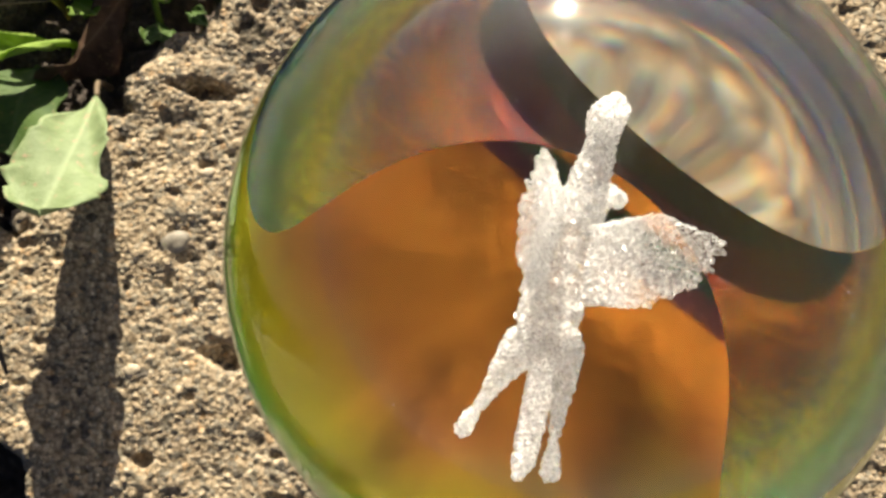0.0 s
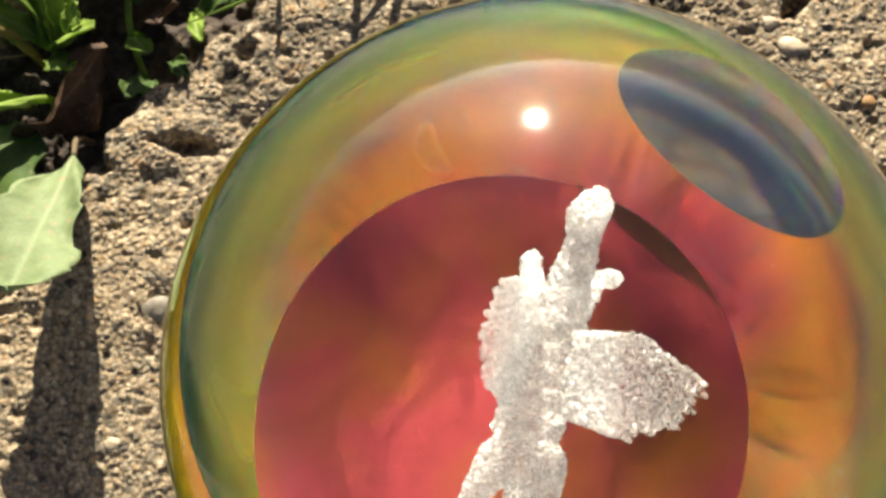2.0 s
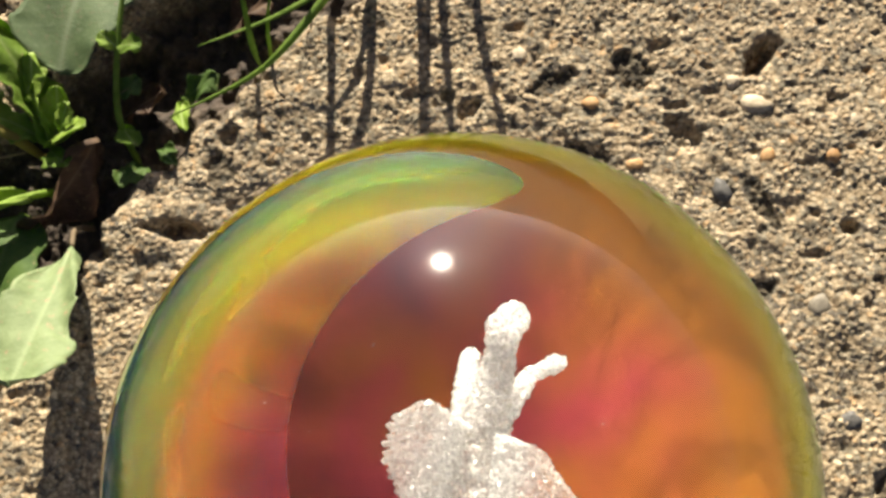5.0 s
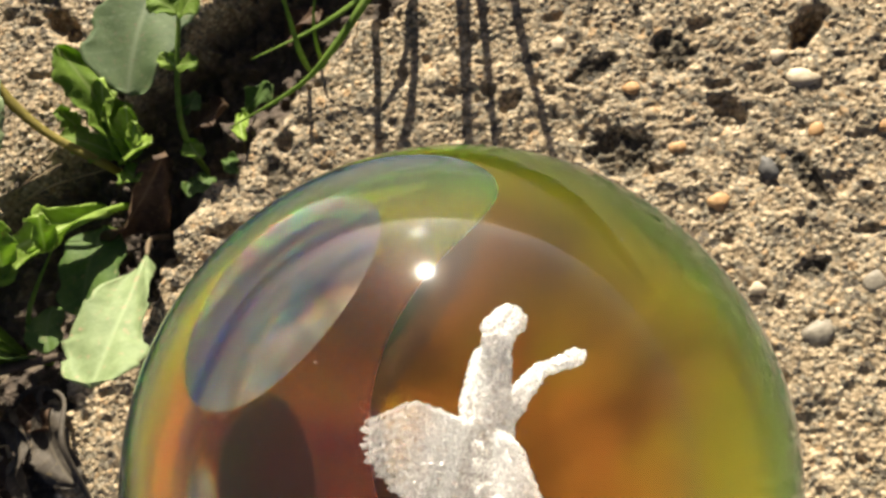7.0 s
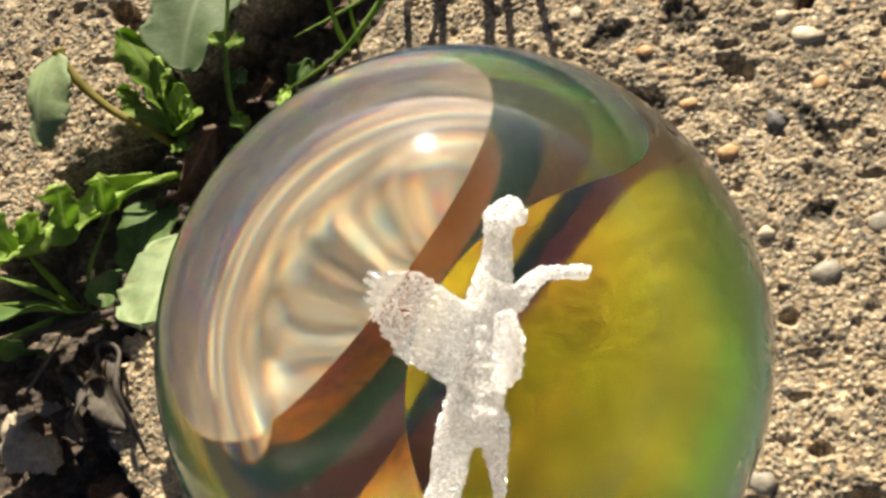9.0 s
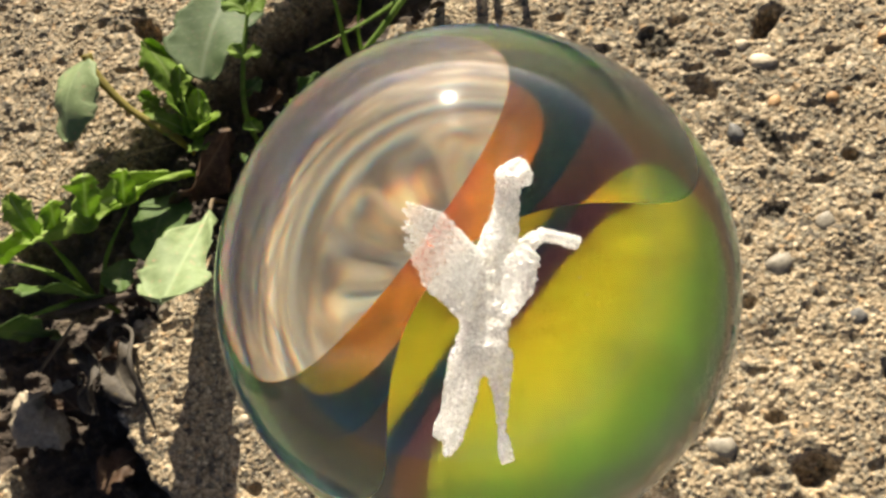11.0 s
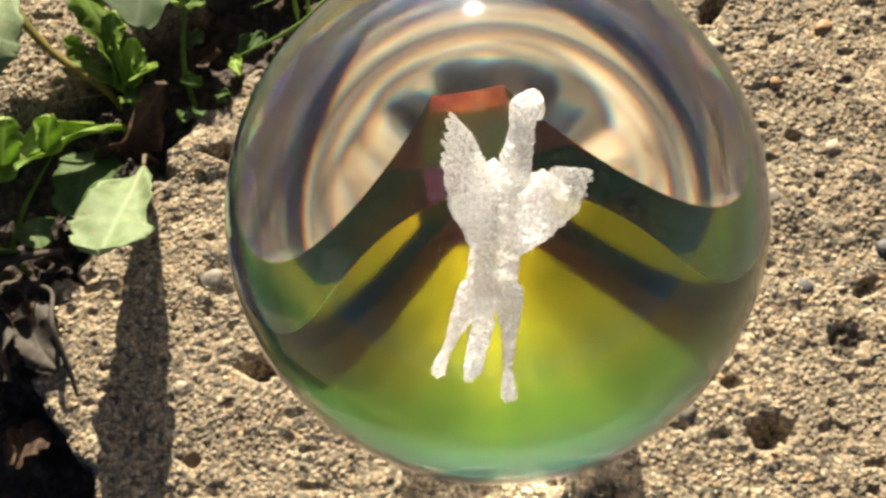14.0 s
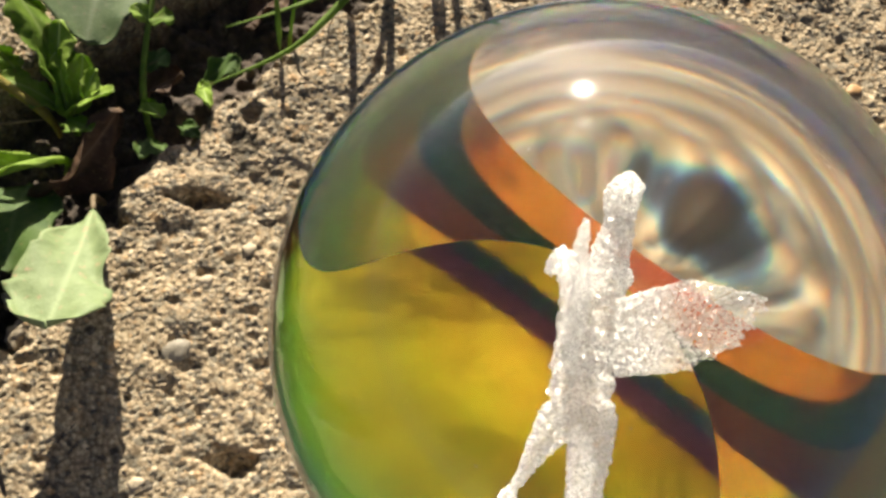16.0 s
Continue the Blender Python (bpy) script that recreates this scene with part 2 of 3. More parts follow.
COATED.node_tree.nodes["Principled BSDF"].inputs["Coat Weight"].default_value = 0.14
COATED.node_tree.nodes["Principled BSDF"].inputs["Coat Roughness"].default_value = 0.1
SOFT = crystal_material("crystal_underside", 0.07, 0.007)
GLUE = glass_material("cured_clear_glue", 1.08, 0.3)
EDGE = crystal_material("foot_crystal", 0.02, 0.006)
FROST = frost_material()


def mesh_object(name, verts, faces, mat, smooth=True):
    me = bpy.data.meshes.new(name)
    me.from_pydata([tuple(v) for v in verts], [], faces)
    me.materials.append(mat)
    if smooth:
        me.shade_smooth()
    return me


def part(name, bm, mat, parent, label="", smooth=False):
    me = bpy.data.meshes.new(name)
    bm.to_mesh(me)
    bm.free()
    me.materials.append(mat)
    if smooth:
        me.shade_smooth()
    ob = new(name, me)
    ob.parent = parent
    if label:
        tagged(ob, label)
    return ob


def paint(me, layer, values):
    a = me.color_attributes.new(layer, 'FLOAT_COLOR', 'POINT')
    a.data.foreach_set("color", np.asarray(values, dtype=np.float32).ravel())


# ---- ground: sand-textured concrete, split by a soil-filled crack ----
CRACK = [(0.3, 0.33), (0.06, 0.170), (-0.010, 0.122), (-0.038, 0.100), (-0.060, 0.082), (-0.080, 0.066), (-0.097, 0.046), (-0.117, 0.024), (-0.150, -0.004), (-0.4, -0.16)]
HALF = [0.014, 0.014, 0.0125, 0.0125, 0.013, 0.0145, 0.019, 0.021, 0.021, 0.021]


# soil widened over a corner, its dark colour also standing for weed shade
SHADE_SOIL = [(-0.118, 0.020), (-0.117, -0.008), (-0.103, -0.036), (-0.098, -0.120)]
SHADE_SOIL_HALF = [0.016, 0.014, 0.018, 0.018]


def crack_gap(x, y):
    """Distance from the crack's edge: negative inside the crack."""
    best = np.full(x.shape, 1e9)
    runs = list(zip(CRACK, CRACK[1:], HALF, HALF[1:])) + list(zip(SHADE_SOIL, SHADE_SOIL[1:], SHADE_SOIL_HALF, SHADE_SOIL_HALF[1:]))
    for (ax, ay), (bx, by), ha, hb in runs:
        dx, dy = bx - ax, by - ay
        s = np.clip(((x - ax) * dx + (y - ay) * dy) / (dx * dx + dy * dy), 0, 1)
        d = np.hypot(x - ax - s * dx, y - ay - s * dy) - (ha + (hb - ha) * s)
        best = np.minimum(best, d)
    return best


def value_noise(x, y, cell, seed):
    rs = np.random.RandomState(seed)
    tab = rs.rand(256, 256)
    u, v = x / cell + 1000, y / cell + 1000
    i, j = np.floor(u).astype(int), np.floor(v).astype(int)
    fx, fy = u - i, v - j
    fx, fy = fx * fx * (3 - 2 * fx), fy * fy * (3 - 2 * fy)
    g = lambda a, c: tab[a % 256, c % 256]
    return (g(i, j) * (1 - fx) + g(i + 1, j) * fx) * (1 - fy) + (g(i, j + 1) * (1 - fx) + g(i + 1, j + 1) * fx) * fy


def grains(x, y, cell, seed):
    """Nearest of jittered grain centres: dome height 0..1, and one random number per grain."""
    rs = np.random.RandomState(seed)
    jit = rs.rand(512, 512, 4)
    u, v = x / cell + 4096, y / cell + 4096
    i0, j0 = np.floor(u).astype(int), np.floor(v).astype(int)
    best = np.full(x.shape, 9.0)
    second = np.full(x.shape, 9.0)
    tone = np.zeros(x.shape)
    lift = np.zeros(x.shape)
    for di in (-1, 0, 1):
        for dj in (-1, 0, 1):
            k = jit[(i0 + di) % 512, (j0 + dj) % 512]
            d = np.hypot(i0 + di + k[..., 0] - u, j0 + dj + k[..., 1] - v) / (0.65 + 0.7 * k[..., 3])
            near = d < best
            second = np.where(near, best, np.minimum(second, d))
            tone = np.where(near, k[..., 2], tone)
            lift = np.where(near, k[..., 3], lift)
            best = np.where(near, d, best)
    dome = np.clip((second - best) * 1.6, 0, 1) ** 0.6
    return dome, tone, lift


# pits in the slab: x, y, half length, half width, turn in degrees, depth (m)
PITS = [
    (-0.0580, 0.0472, 0.0052, 0.0018, -8, 0.0045), (-0.0508, -0.0054, 0.0042, 0.0022, -10, 0.004), (0.0603, 0.0773, 0.0040, 0.0021, 48, 0.005),
    (0.0563, -0.0261, 0.0040, 0.0032, 20, 0.0045), (0.0737, 0.0414, 0.0016, 0.0014, 0, 0.003), (0.0439, 0.0620, 0.0036, 0.0028, -40, 0.0022),
    (0.0213, -0.0376, 0.0042, 0.0040, 0, 0.003), (0.0019, 0.0691, 0.0024, 0.0017, 30, 0.002), (-0.0026, 0.0721, 0.0015, 0.0013, 0, 0.0025),
    (-0.0475, 0.0660, 0.0025, 0.0018, 40, 0.002), (0.0480, 0.0100, 0.0016, 0.0013, 0, 0.0022), (0.0830, 0.0040, 0.0026, 0.0018, 30, 0.0025),
    (-0.1000, 0.1000, 0.0050, 0.0026, -40, 0.004), (0.0500, -0.0150, 0.0018, 0.0013, 0, 0.002), (-0.0650, -0.0240, 0.0017, 0.0013, 0, 0.0022),
]
# dark porous patches, shallow
PATCHES = [
    (0.0224, 0.0560, 0.0068, 0.0050, -25, 0.0016), (0.0346, 0.0756, 0.0040, 0.0042, 60, 0.0012), (0.0185, 0.0735, 0.0048, 0.0024, 25, 0.0012),
    (0.0575, 0.0470, 0.0062, 0.0019, -62, 0.0009), (0.0560, 0.0300, 0.0030, 0.0020, 20, 0.001), (-0.0490, 0.0590, 0.0030, 0.0036, 0, 0.0008),
    (0.0760, -0.0080, 0.0040, 0.0030, 40, 0.0012),
]


def axis(lo, hi, step):
    core = list(np.arange(lo, hi, step))
    out, s, p = [], step, hi
    while p < 60:
        out.append(p)
        s *= 1.25
        p += s
    back, s, p = [], step, lo - step
    while p > -60:
        back.append(p)
        s *= 1.25
        p -= s
    return np.array(back[::-1] + core + out)


def build_ground():
    xs, ys = axis(-0.15, 0.11, 0.0003), axis(-0.058, 0.125, 0.0003)
    X, Y = np.meshgrid(xs, ys)
    near = (np.clip(1 - np.maximum(np.abs(X) - 0.2, 0) / 0.2, 0, 1) * np.clip(1 - np.maximum(np.abs(Y) - 0.2, 0) / 0.2, 0, 1))
    wob = (value_noise(X, Y, 0.006, 5) - 0.5) * 0.006 + (value_noise(X, Y, 0.0017, 6) - 0.5) * 0.0022
    gap = crack_gap(X, Y) + wob * near
    inside = 1 / (1 + np.exp(np.clip(gap / 0.0007, -40, 40)))
    dome, tone, lift = grains(X, Y, 0.00105, 11)
    dome2, tone2, lift2 = grains(X, Y, 0.0026, 12)
    big = lift2 > 0.86
    zg = dome * (0.00024 + 0.00042 * lift)
    zg = np.where(big, np.maximum(zg, dome2 * 0.0007), zg)
    value = 0.2 + 0.8 * np.where(big & (dome2 > 0.25), tone2, tone)
    rough = (value_noise(X, Y, 0.012, 1) - 0.5) * 0.0011 + (value_noise(X, Y, 0.0045, 2) - 0.5) * 0.0008
    dips = np.clip(value_noise(X, Y, 0.0026, 3) - 0.74, 0, 1) * 0.0045
    z = zg + rough - dips
    for px, py, a, c, turn, depth in PITS + PATCHES:
        ct, st = math.cos(radians(turn)), math.sin(radians(turn))
        u, v = ((X - px) * ct + (Y - py) * st) / a, (-(X - px) * st + (Y - py) * ct) / c
        r = np.sqrt(u * u + v * v) + (value_noise(X, Y, 0.0015, 8) - 0.5) * 0.55
        hole = 1 / (1 + np.exp(np.clip((r - 1) * 9, -40, 40)))
        z = z - depth * hole * (0.75 + 0.6 * value_noise(X, Y, 0.0011, 9))
        if (px, py, a, c, turn, depth) in PATCHES:
            value = np.where(hole > 0.5, value * 0.12, value)
    soil_z = -0.011 + (value_noise(X, Y, 0.009, 21) - 0.5) * 0.007 + (value_noise(X, Y, 0.0022, 22) - 0.5) * 0.003 + zg * 0.8
    edge = np.clip(1 - gap / 0.004, 0, 1) * (1 - inside)
    z = (z - 0.0012 * edge ** 2) * (1 - inside) + soil_z * inside
    z = z * near - 0.0004
    # the slab is worn flat under the foot
    z = np.where(np.hypot(X - 0.002, Y) < 0.0315, np.minimum(z, -0.0012), z)
    ny, nx = X.shape
    verts = np.stack([X.ravel(), Y.ravel(), z.ravel()], 1)
    idx = np.arange(nx * ny).reshape(ny, nx)
    quads = np.stack([idx[:-1, :-1], idx[:-1, 1:], idx[1:, 1:], idx[1:, :-1]], -1).reshape(-1, 4)
    me = bpy.data.meshes.new("ground")
    me.vertices.add(len(verts))
    me.vertices.foreach_set("co", verts.astype(np.float32).ravel())
    me.loops.add(quads.size)
    me.loops.foreach_set("vertex_index", quads.astype(np.int32).ravel())
    me.polygons.add(len(quads))
    me.polygons.foreach_set("loop_start", np.arange(0, quads.size, 4, dtype=np.int32))
    me.polygons.foreach_set("loop_total", np.full(len(quads), 4, dtype=np.int32))
    me.update(calc_edges=True)
    me.materials.append(GROUND)
    me.shade_smooth()
    one = np.ones(nx * ny)
    crumb = (tone2 > 0.86) & (inside > 0.5)
    soil = np.where(crumb, 0.8, inside)
    paint(me, "grain", np.stack([value.ravel(), soil.ravel(), 0 * one, one], 1))
    tagged(new("ground", me), "rough tan sandy concrete slab with a dark soil-filled crack", "ground", kind="structure")


build_ground()


# ---- loose pebbles bedded in the slab ----
def pebble_mesh(seed):
    rs = random.Random(seed)
    bm = bmesh.new()
    bmesh.ops.create_icosphere(bm, subdivisions=2, radius=1.0)
    off = Vector((rs.random() * 50, rs.random() * 50, rs.random() * 50))
    for v in bm.verts:
        v.co *= 1 + 0.5 * noise.noise(v.co * 1.1 + off) + 0.25 * noise.noise(v.co * 2.6 + off)
    return bm


def stone_material(name, a, c):
    m, n, l, b = material(name, 0.6)
    no = noise_tex(n, l, 900, 5)
    r = ramp(n, [(0.3, a), (0.7, c)])
    l.new(no.outputs["Fac"], r.inputs["Fac"])
    l.new(r.outputs["Color"], b.inputs["Base Color"])
    bump(n, l, b, no.outputs["Fac"], 0.6, 0.0003)
    return m


STONE = {"pale": stone_material("pale_stone", (0.38, 0.3, 0.2), (0.56, 0.46, 0.33)),
         "orange": stone_material("ochre_stone", (0.36, 0.19, 0.07), (0.52, 0.31, 0.14)),
         "grey": stone_material("grey_stone", (0.17, 0.145, 0.11), (0.29, 0.25, 0.19)),
         "rubble": stone_material("rubble_stone", (0.25, 0.2, 0.14), (0.42, 0.35, 0.25)),
         "black": stone_material("dark_stone", (0.06, 0.057, 0.053), (0.14, 0.13, 0.12))}
# x, y, half length, half width, turn, colour (m)
PEBBLES = [
    (0.0581, 0.0672, 0.0031, 0.0022, -20, "pale"), (0.0594, 0.0564, 0.0016, 0.0013, 40, "orange"), (0.0402, 0.0443, 0.0021, 0.0017, 10, "orange"),
    (0.0763, 0.0627, 0.0027, 0.0013, 25, "pale"), (0.0554, 0.0180, 0.0031, 0.0022, 35, "grey"), (-0.0615, 0.0162, 0.0028, 0.0021, 15, "grey"),
    (0.0389, -0.0202, 0.0030, 0.0024, 0, "grey"), (0.0692, 0.0049, 0.0022, 0.0019, 0, "black"), (0.0500, 0.0497, 0.0017, 0.0023, 20, "black"),
    
    (0.0660, 0.0265, 0.0024, 0.0020, 60, "grey"), (0.0720, 0.0560, 0.0018, 0.0014, 50, "orange"),
    (0.0540, 0.0720, 0.0017, 0.0013, 0, "pale"), (0.0455, 0.0270, 0.0016, 0.0014, 30, "pale"), 
    (0.0820, 0.0380, 0.0020, 0.0016, 45, "pale"), (-0.0480, 0.0360, 0.0015, 0.0012, 0, "pale"),
    (-0.0560, 0.0300, 0.0014, 0.0011, 40, "pale"), 
    (0.0120, 0.0800, 0.0020, 0.0016, 10, "pale"), (0.0260, 0.0690, 0.0017, 0.0014, 0, "orange"), (0.0335, 0.0560, 0.0015, 0.0012, 0, "orange"),
    (-0.0680, -0.0080, 0.0015, 0.0012, 0, "pale"), (0.0860, 0.0700, 0.0023, 0.0016, 30, "orange"), (0.0890, 0.0130, 0.0022, 0.0019, 10, "black"),
]
for k, (px, py, a, c, turn, tone) in enumerate(PEBBLES):
    bm = pebble_mesh(100 + k)
    bmesh.ops.transform(bm, matrix=pose(px, py, -0.0001, 0, 0, turn) @ Matrix.Diagonal((a, c, min(a, c) * 0.42, 1)), verts=bm.verts)
    words = {"pale": "pale cream", "orange": "ochre orange", "grey": "dull grey", "black": "dark grey"}[tone]
    me = bpy.data.meshes.new("pebble")
    bm.to_mesh(me)
    bm.free()
    me.materials.append(STONE[tone])
    me.shade_smooth()
    tagged(new("pebble", me), words + " pebble bedded in the sandy concrete", "pebble", "pebbles in the slab")


# ---- weeds in the crack ----
def leaf_mesh(name, base, tip, normal, width, mat, teeth=9, tooth=0.12, arch=0.12, cup=0.15, shape=0.45, seed=0, lobes=0.0, n_lobes=4, wave=0.03, asym=0.17, bend=0.03, blunt=0.42):
    """A leaf blade from base to tip: serrated outline, arched along, folded along its midrib."""
    base, tip, normal = Vector(base), Vector(tip), Vector(normal)
    along = tip - base
    length = along.length
    along.normalize()
    side = along.cross(normal).normalized()
    up = side.cross(along).normalized()
    rs = random.Random(seed)
    ph = rs.random() * 6
    nu, nv = 44, 10
    verts, vein = [], []
    for i in range(nu + 1):
        s = i / nu
        w = (s ** shape * (1 - s) ** blunt) * 1.75 * 0.5 * width
        saw = (s * teeth + 0.3 * math.sin(5 * s + ph)) % 1.0
        w *= 1 + tooth * (0.5 - saw)
        if lobes:
            w *= 1 - lobes * (0.5 + 0.5 * math.cos(2 * math.pi * s * n_lobes + ph)) * (1 - 0.5 * s)
        w = max(w, 0.00012)
        for j in range(-nv, nv + 1):
            q = j / nv
            lift = arch * length * math.sin(math.pi * s) * 0.6 + cup * abs(q) ** 1.4 * w + wave * length * math.sin(9 * s + 3 * q + ph) * abs(q)
            lop = 1 + asym * math.sin(4.3 * s + 2.1 * ph + (0 if q < 0 else 2.2)) + 0.5 * asym * math.sin(17 * s + ph * (1 if q < 0 else 2))
            verts.append(base + along * (s * length + 0.25 * abs(q) * w * (1 - s)) + side * (q * w * lop + bend * length * math.sin(math.pi * s)) + up * lift)
            rib = math.exp(-(q * w / (0.03 * width)) ** 2)
            br = abs(((s * 7 - 0.9 * abs(q)) % 1.0) - 0.5) * 2
            vein.append(max(rib, 0.5 * max(0, 1 - br * 7)))
    cols = 2 * nv + 1
    faces = [(i * cols + j, i * cols + j + 1, (i + 1) * cols + j + 1, (i + 1) * cols + j) for i in range(nu) for j in range(cols - 1)]
    thick = 0.00018
    n0 = len(verts)
    verts += [v - up * thick for v in verts]
    faces += [tuple(n0 + k for k in reversed(f)) for f in faces]
    rim = [j for j in range(cols)] + [i * cols + cols - 1 for i in range(1, nu + 1)] + [nu * cols + j for j in range(cols - 2, -1, -1)] + [i * cols for i in range(nu - 1, 0, -1)]
    faces += [(a, n0 + a, n0 + b, b) for a, b in zip(rim, rim[1:] + rim[:1])]
    me = mesh_object(name, verts, faces, mat)
    v = np.array(vein + vein)
    paint(me, "vein", np.stack([v, v * 0, v * 0, v * 0 + 1], 1))
    return me


def tube_mesh(name, points, radii, mat, flat=1.0, sides=7):
    """A stem or blade through points; flat squeezes it across."""
    pts = [Vector(p) for p in points]
    fine, rad = [], []
    steps = 6
    for k in range(len(pts) - 1):
        p0, p1, p2, p3 = pts[max(k - 1, 0)], pts[k], pts[k + 1], pts[min(k + 2, len(pts) - 1)]
        for i in range(steps):
            s = i / steps
            fine.append(0.5 * (2 * p1 + (p2 - p0) * s + (2 * p0 - 5 * p1 + 4 * p2 - p3) * s * s + (3 * p1 - p0 - 3 * p2 + p3) * s ** 3))
            rad.append(radii[k] + (radii[k + 1] - radii[k]) * s)
    fine.append(pts[-1])
    rad.append(radii[-1])
    verts, faces = [], []
    for k, p in enumerate(fine):
        d = (fine[min(k + 1, len(fine) - 1)] - fine[max(k - 1, 0)]).normalized()
        side = d.cross(Vector((0.2, 0.1, 1))).normalized()
        up = side.cross(d)
        for j in range(sides):
            a = 2 * math.pi * j / sides
            verts.append(p + side * (math.cos(a) * rad[k]) + up * (math.sin(a) * rad[k] * flat))
    for k in range(len(fine) - 1):
        for j in range(sides):
            a, b = k * sides + j, k * sides + (j + 1) % sides
            faces.append((a, b, b + sides, a + sides))
    faces.append(tuple(reversed(range(sides))))
    faces.append(tuple(range((len(fine) - 1) * sides, len(fine) * sides)))
    me = mesh_object(name, verts, faces, mat)
    z = np.zeros(len(verts))
    paint(me, "vein", np.stack([z, z, z, z + 1], 1))
    return me


def plant(name, label, category, at, leaves=(), stems=(), group=""):
    """A weed with its root at `at`: each leaf and stem a part."""
    root = tagged(new(name), label, category, group)
    root.location = at
    m = Matrix.Translation(-Vector(at))
    for me, what in list(leaves) + list(stems):
        me.transform(m)
        ob = new(what, me)
        ob.parent = root
    return root


def L(base, tip, normal, width, mat, **kw):
    mm = 0.001
    return leaf_mesh("leaf", [c * mm for c in base], [c * mm for c in tip], normal, width * mm, mat, **kw), "leaf"


def S(points, radii, mat, flat=1.0, what="stem"):
    mm = 0.001
    return tube_mesh(what, [[c * mm for c in p] for p in points], [r * mm for r in radii], mat, flat), what


# the pale leaf that stands up beside the ball
plant("dandelion_leaf", "pale dusty green toothed leaf standing up from the crack", "weed", (-0.078, 0.050, -0.008),
      [L((-77.2, 44.0, 3.0), (-79.4, 16.0, 20.4), (0.0, -0.4, 1), 14.6, LEAF_PALE, teeth=5, tooth=0.16, arch=0.05, shape=0.6, seed=3, wave=0.05, asym=0.2, bend=-0.02, blunt=0.24)],
      [S([(-78, 50, -8), (-78.0, 48, 0), (-77.2, 44, 3)], [0.7, 0.6, 0.5], STRAW)])
plant("broad_weed", "broad grey-green leaf over the far side of the crack, dulled for shade", "weed", (-0.074, 0.108, -0.006),
      [L((-74, 108, 2), (-79.5, 78.5, 7), (0.1, -0.45, 0.9), 20, LEAF_DULL_SHADE, teeth=7, tooth=0.05, arch=0.1, shape=0.3, seed=5)],
      [S([(-74, 108, -6), (-74, 109, 0), (-74, 107, 2)], [0.8, 0.7, 0.6], GRASS)])
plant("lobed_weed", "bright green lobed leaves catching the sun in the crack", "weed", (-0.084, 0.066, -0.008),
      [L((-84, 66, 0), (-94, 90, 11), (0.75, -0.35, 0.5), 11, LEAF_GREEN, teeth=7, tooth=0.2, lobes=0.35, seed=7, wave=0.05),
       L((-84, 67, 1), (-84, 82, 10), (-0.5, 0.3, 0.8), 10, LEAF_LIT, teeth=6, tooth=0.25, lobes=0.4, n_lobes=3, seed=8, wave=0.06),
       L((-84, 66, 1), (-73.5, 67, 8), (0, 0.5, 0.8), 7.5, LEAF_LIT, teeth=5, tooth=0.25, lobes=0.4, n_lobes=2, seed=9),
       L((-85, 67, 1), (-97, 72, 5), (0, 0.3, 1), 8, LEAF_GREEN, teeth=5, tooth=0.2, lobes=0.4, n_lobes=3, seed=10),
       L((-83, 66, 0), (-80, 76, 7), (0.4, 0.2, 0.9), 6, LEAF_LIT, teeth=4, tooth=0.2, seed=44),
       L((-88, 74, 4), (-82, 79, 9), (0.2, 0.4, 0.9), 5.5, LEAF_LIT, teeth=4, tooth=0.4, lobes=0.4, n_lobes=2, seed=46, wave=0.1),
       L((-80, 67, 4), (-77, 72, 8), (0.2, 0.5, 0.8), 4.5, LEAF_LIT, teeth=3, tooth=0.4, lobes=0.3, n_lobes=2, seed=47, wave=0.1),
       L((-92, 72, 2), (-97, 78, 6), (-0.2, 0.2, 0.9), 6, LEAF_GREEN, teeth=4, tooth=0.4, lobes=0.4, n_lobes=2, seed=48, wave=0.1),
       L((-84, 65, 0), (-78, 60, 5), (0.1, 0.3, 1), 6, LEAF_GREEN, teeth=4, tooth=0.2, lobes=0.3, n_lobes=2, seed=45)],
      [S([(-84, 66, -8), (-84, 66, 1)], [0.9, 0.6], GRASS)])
plant("curled_weed", "curled dull green leaf on a yellowish stalk", "weed", (-0.087, 0.0645, -0.006),
      [L((-107, 84.5, 16), (-111.5, 62.5, 13), (-0.25, 0.0, 1), 14, LEAF_PALE, teeth=6, tooth=0.1, arch=0.2, cup=-0.25, shape=0.35, seed=11)],
      [S([(-87, 64.5, -6), (-88, 65.5, 2), (-98, 72, 9), (-105, 80, 14), (-107, 85, 16)], [0.9, 1.1, 1.0, 1.3, 1.6], YELLOW, 0.6)])
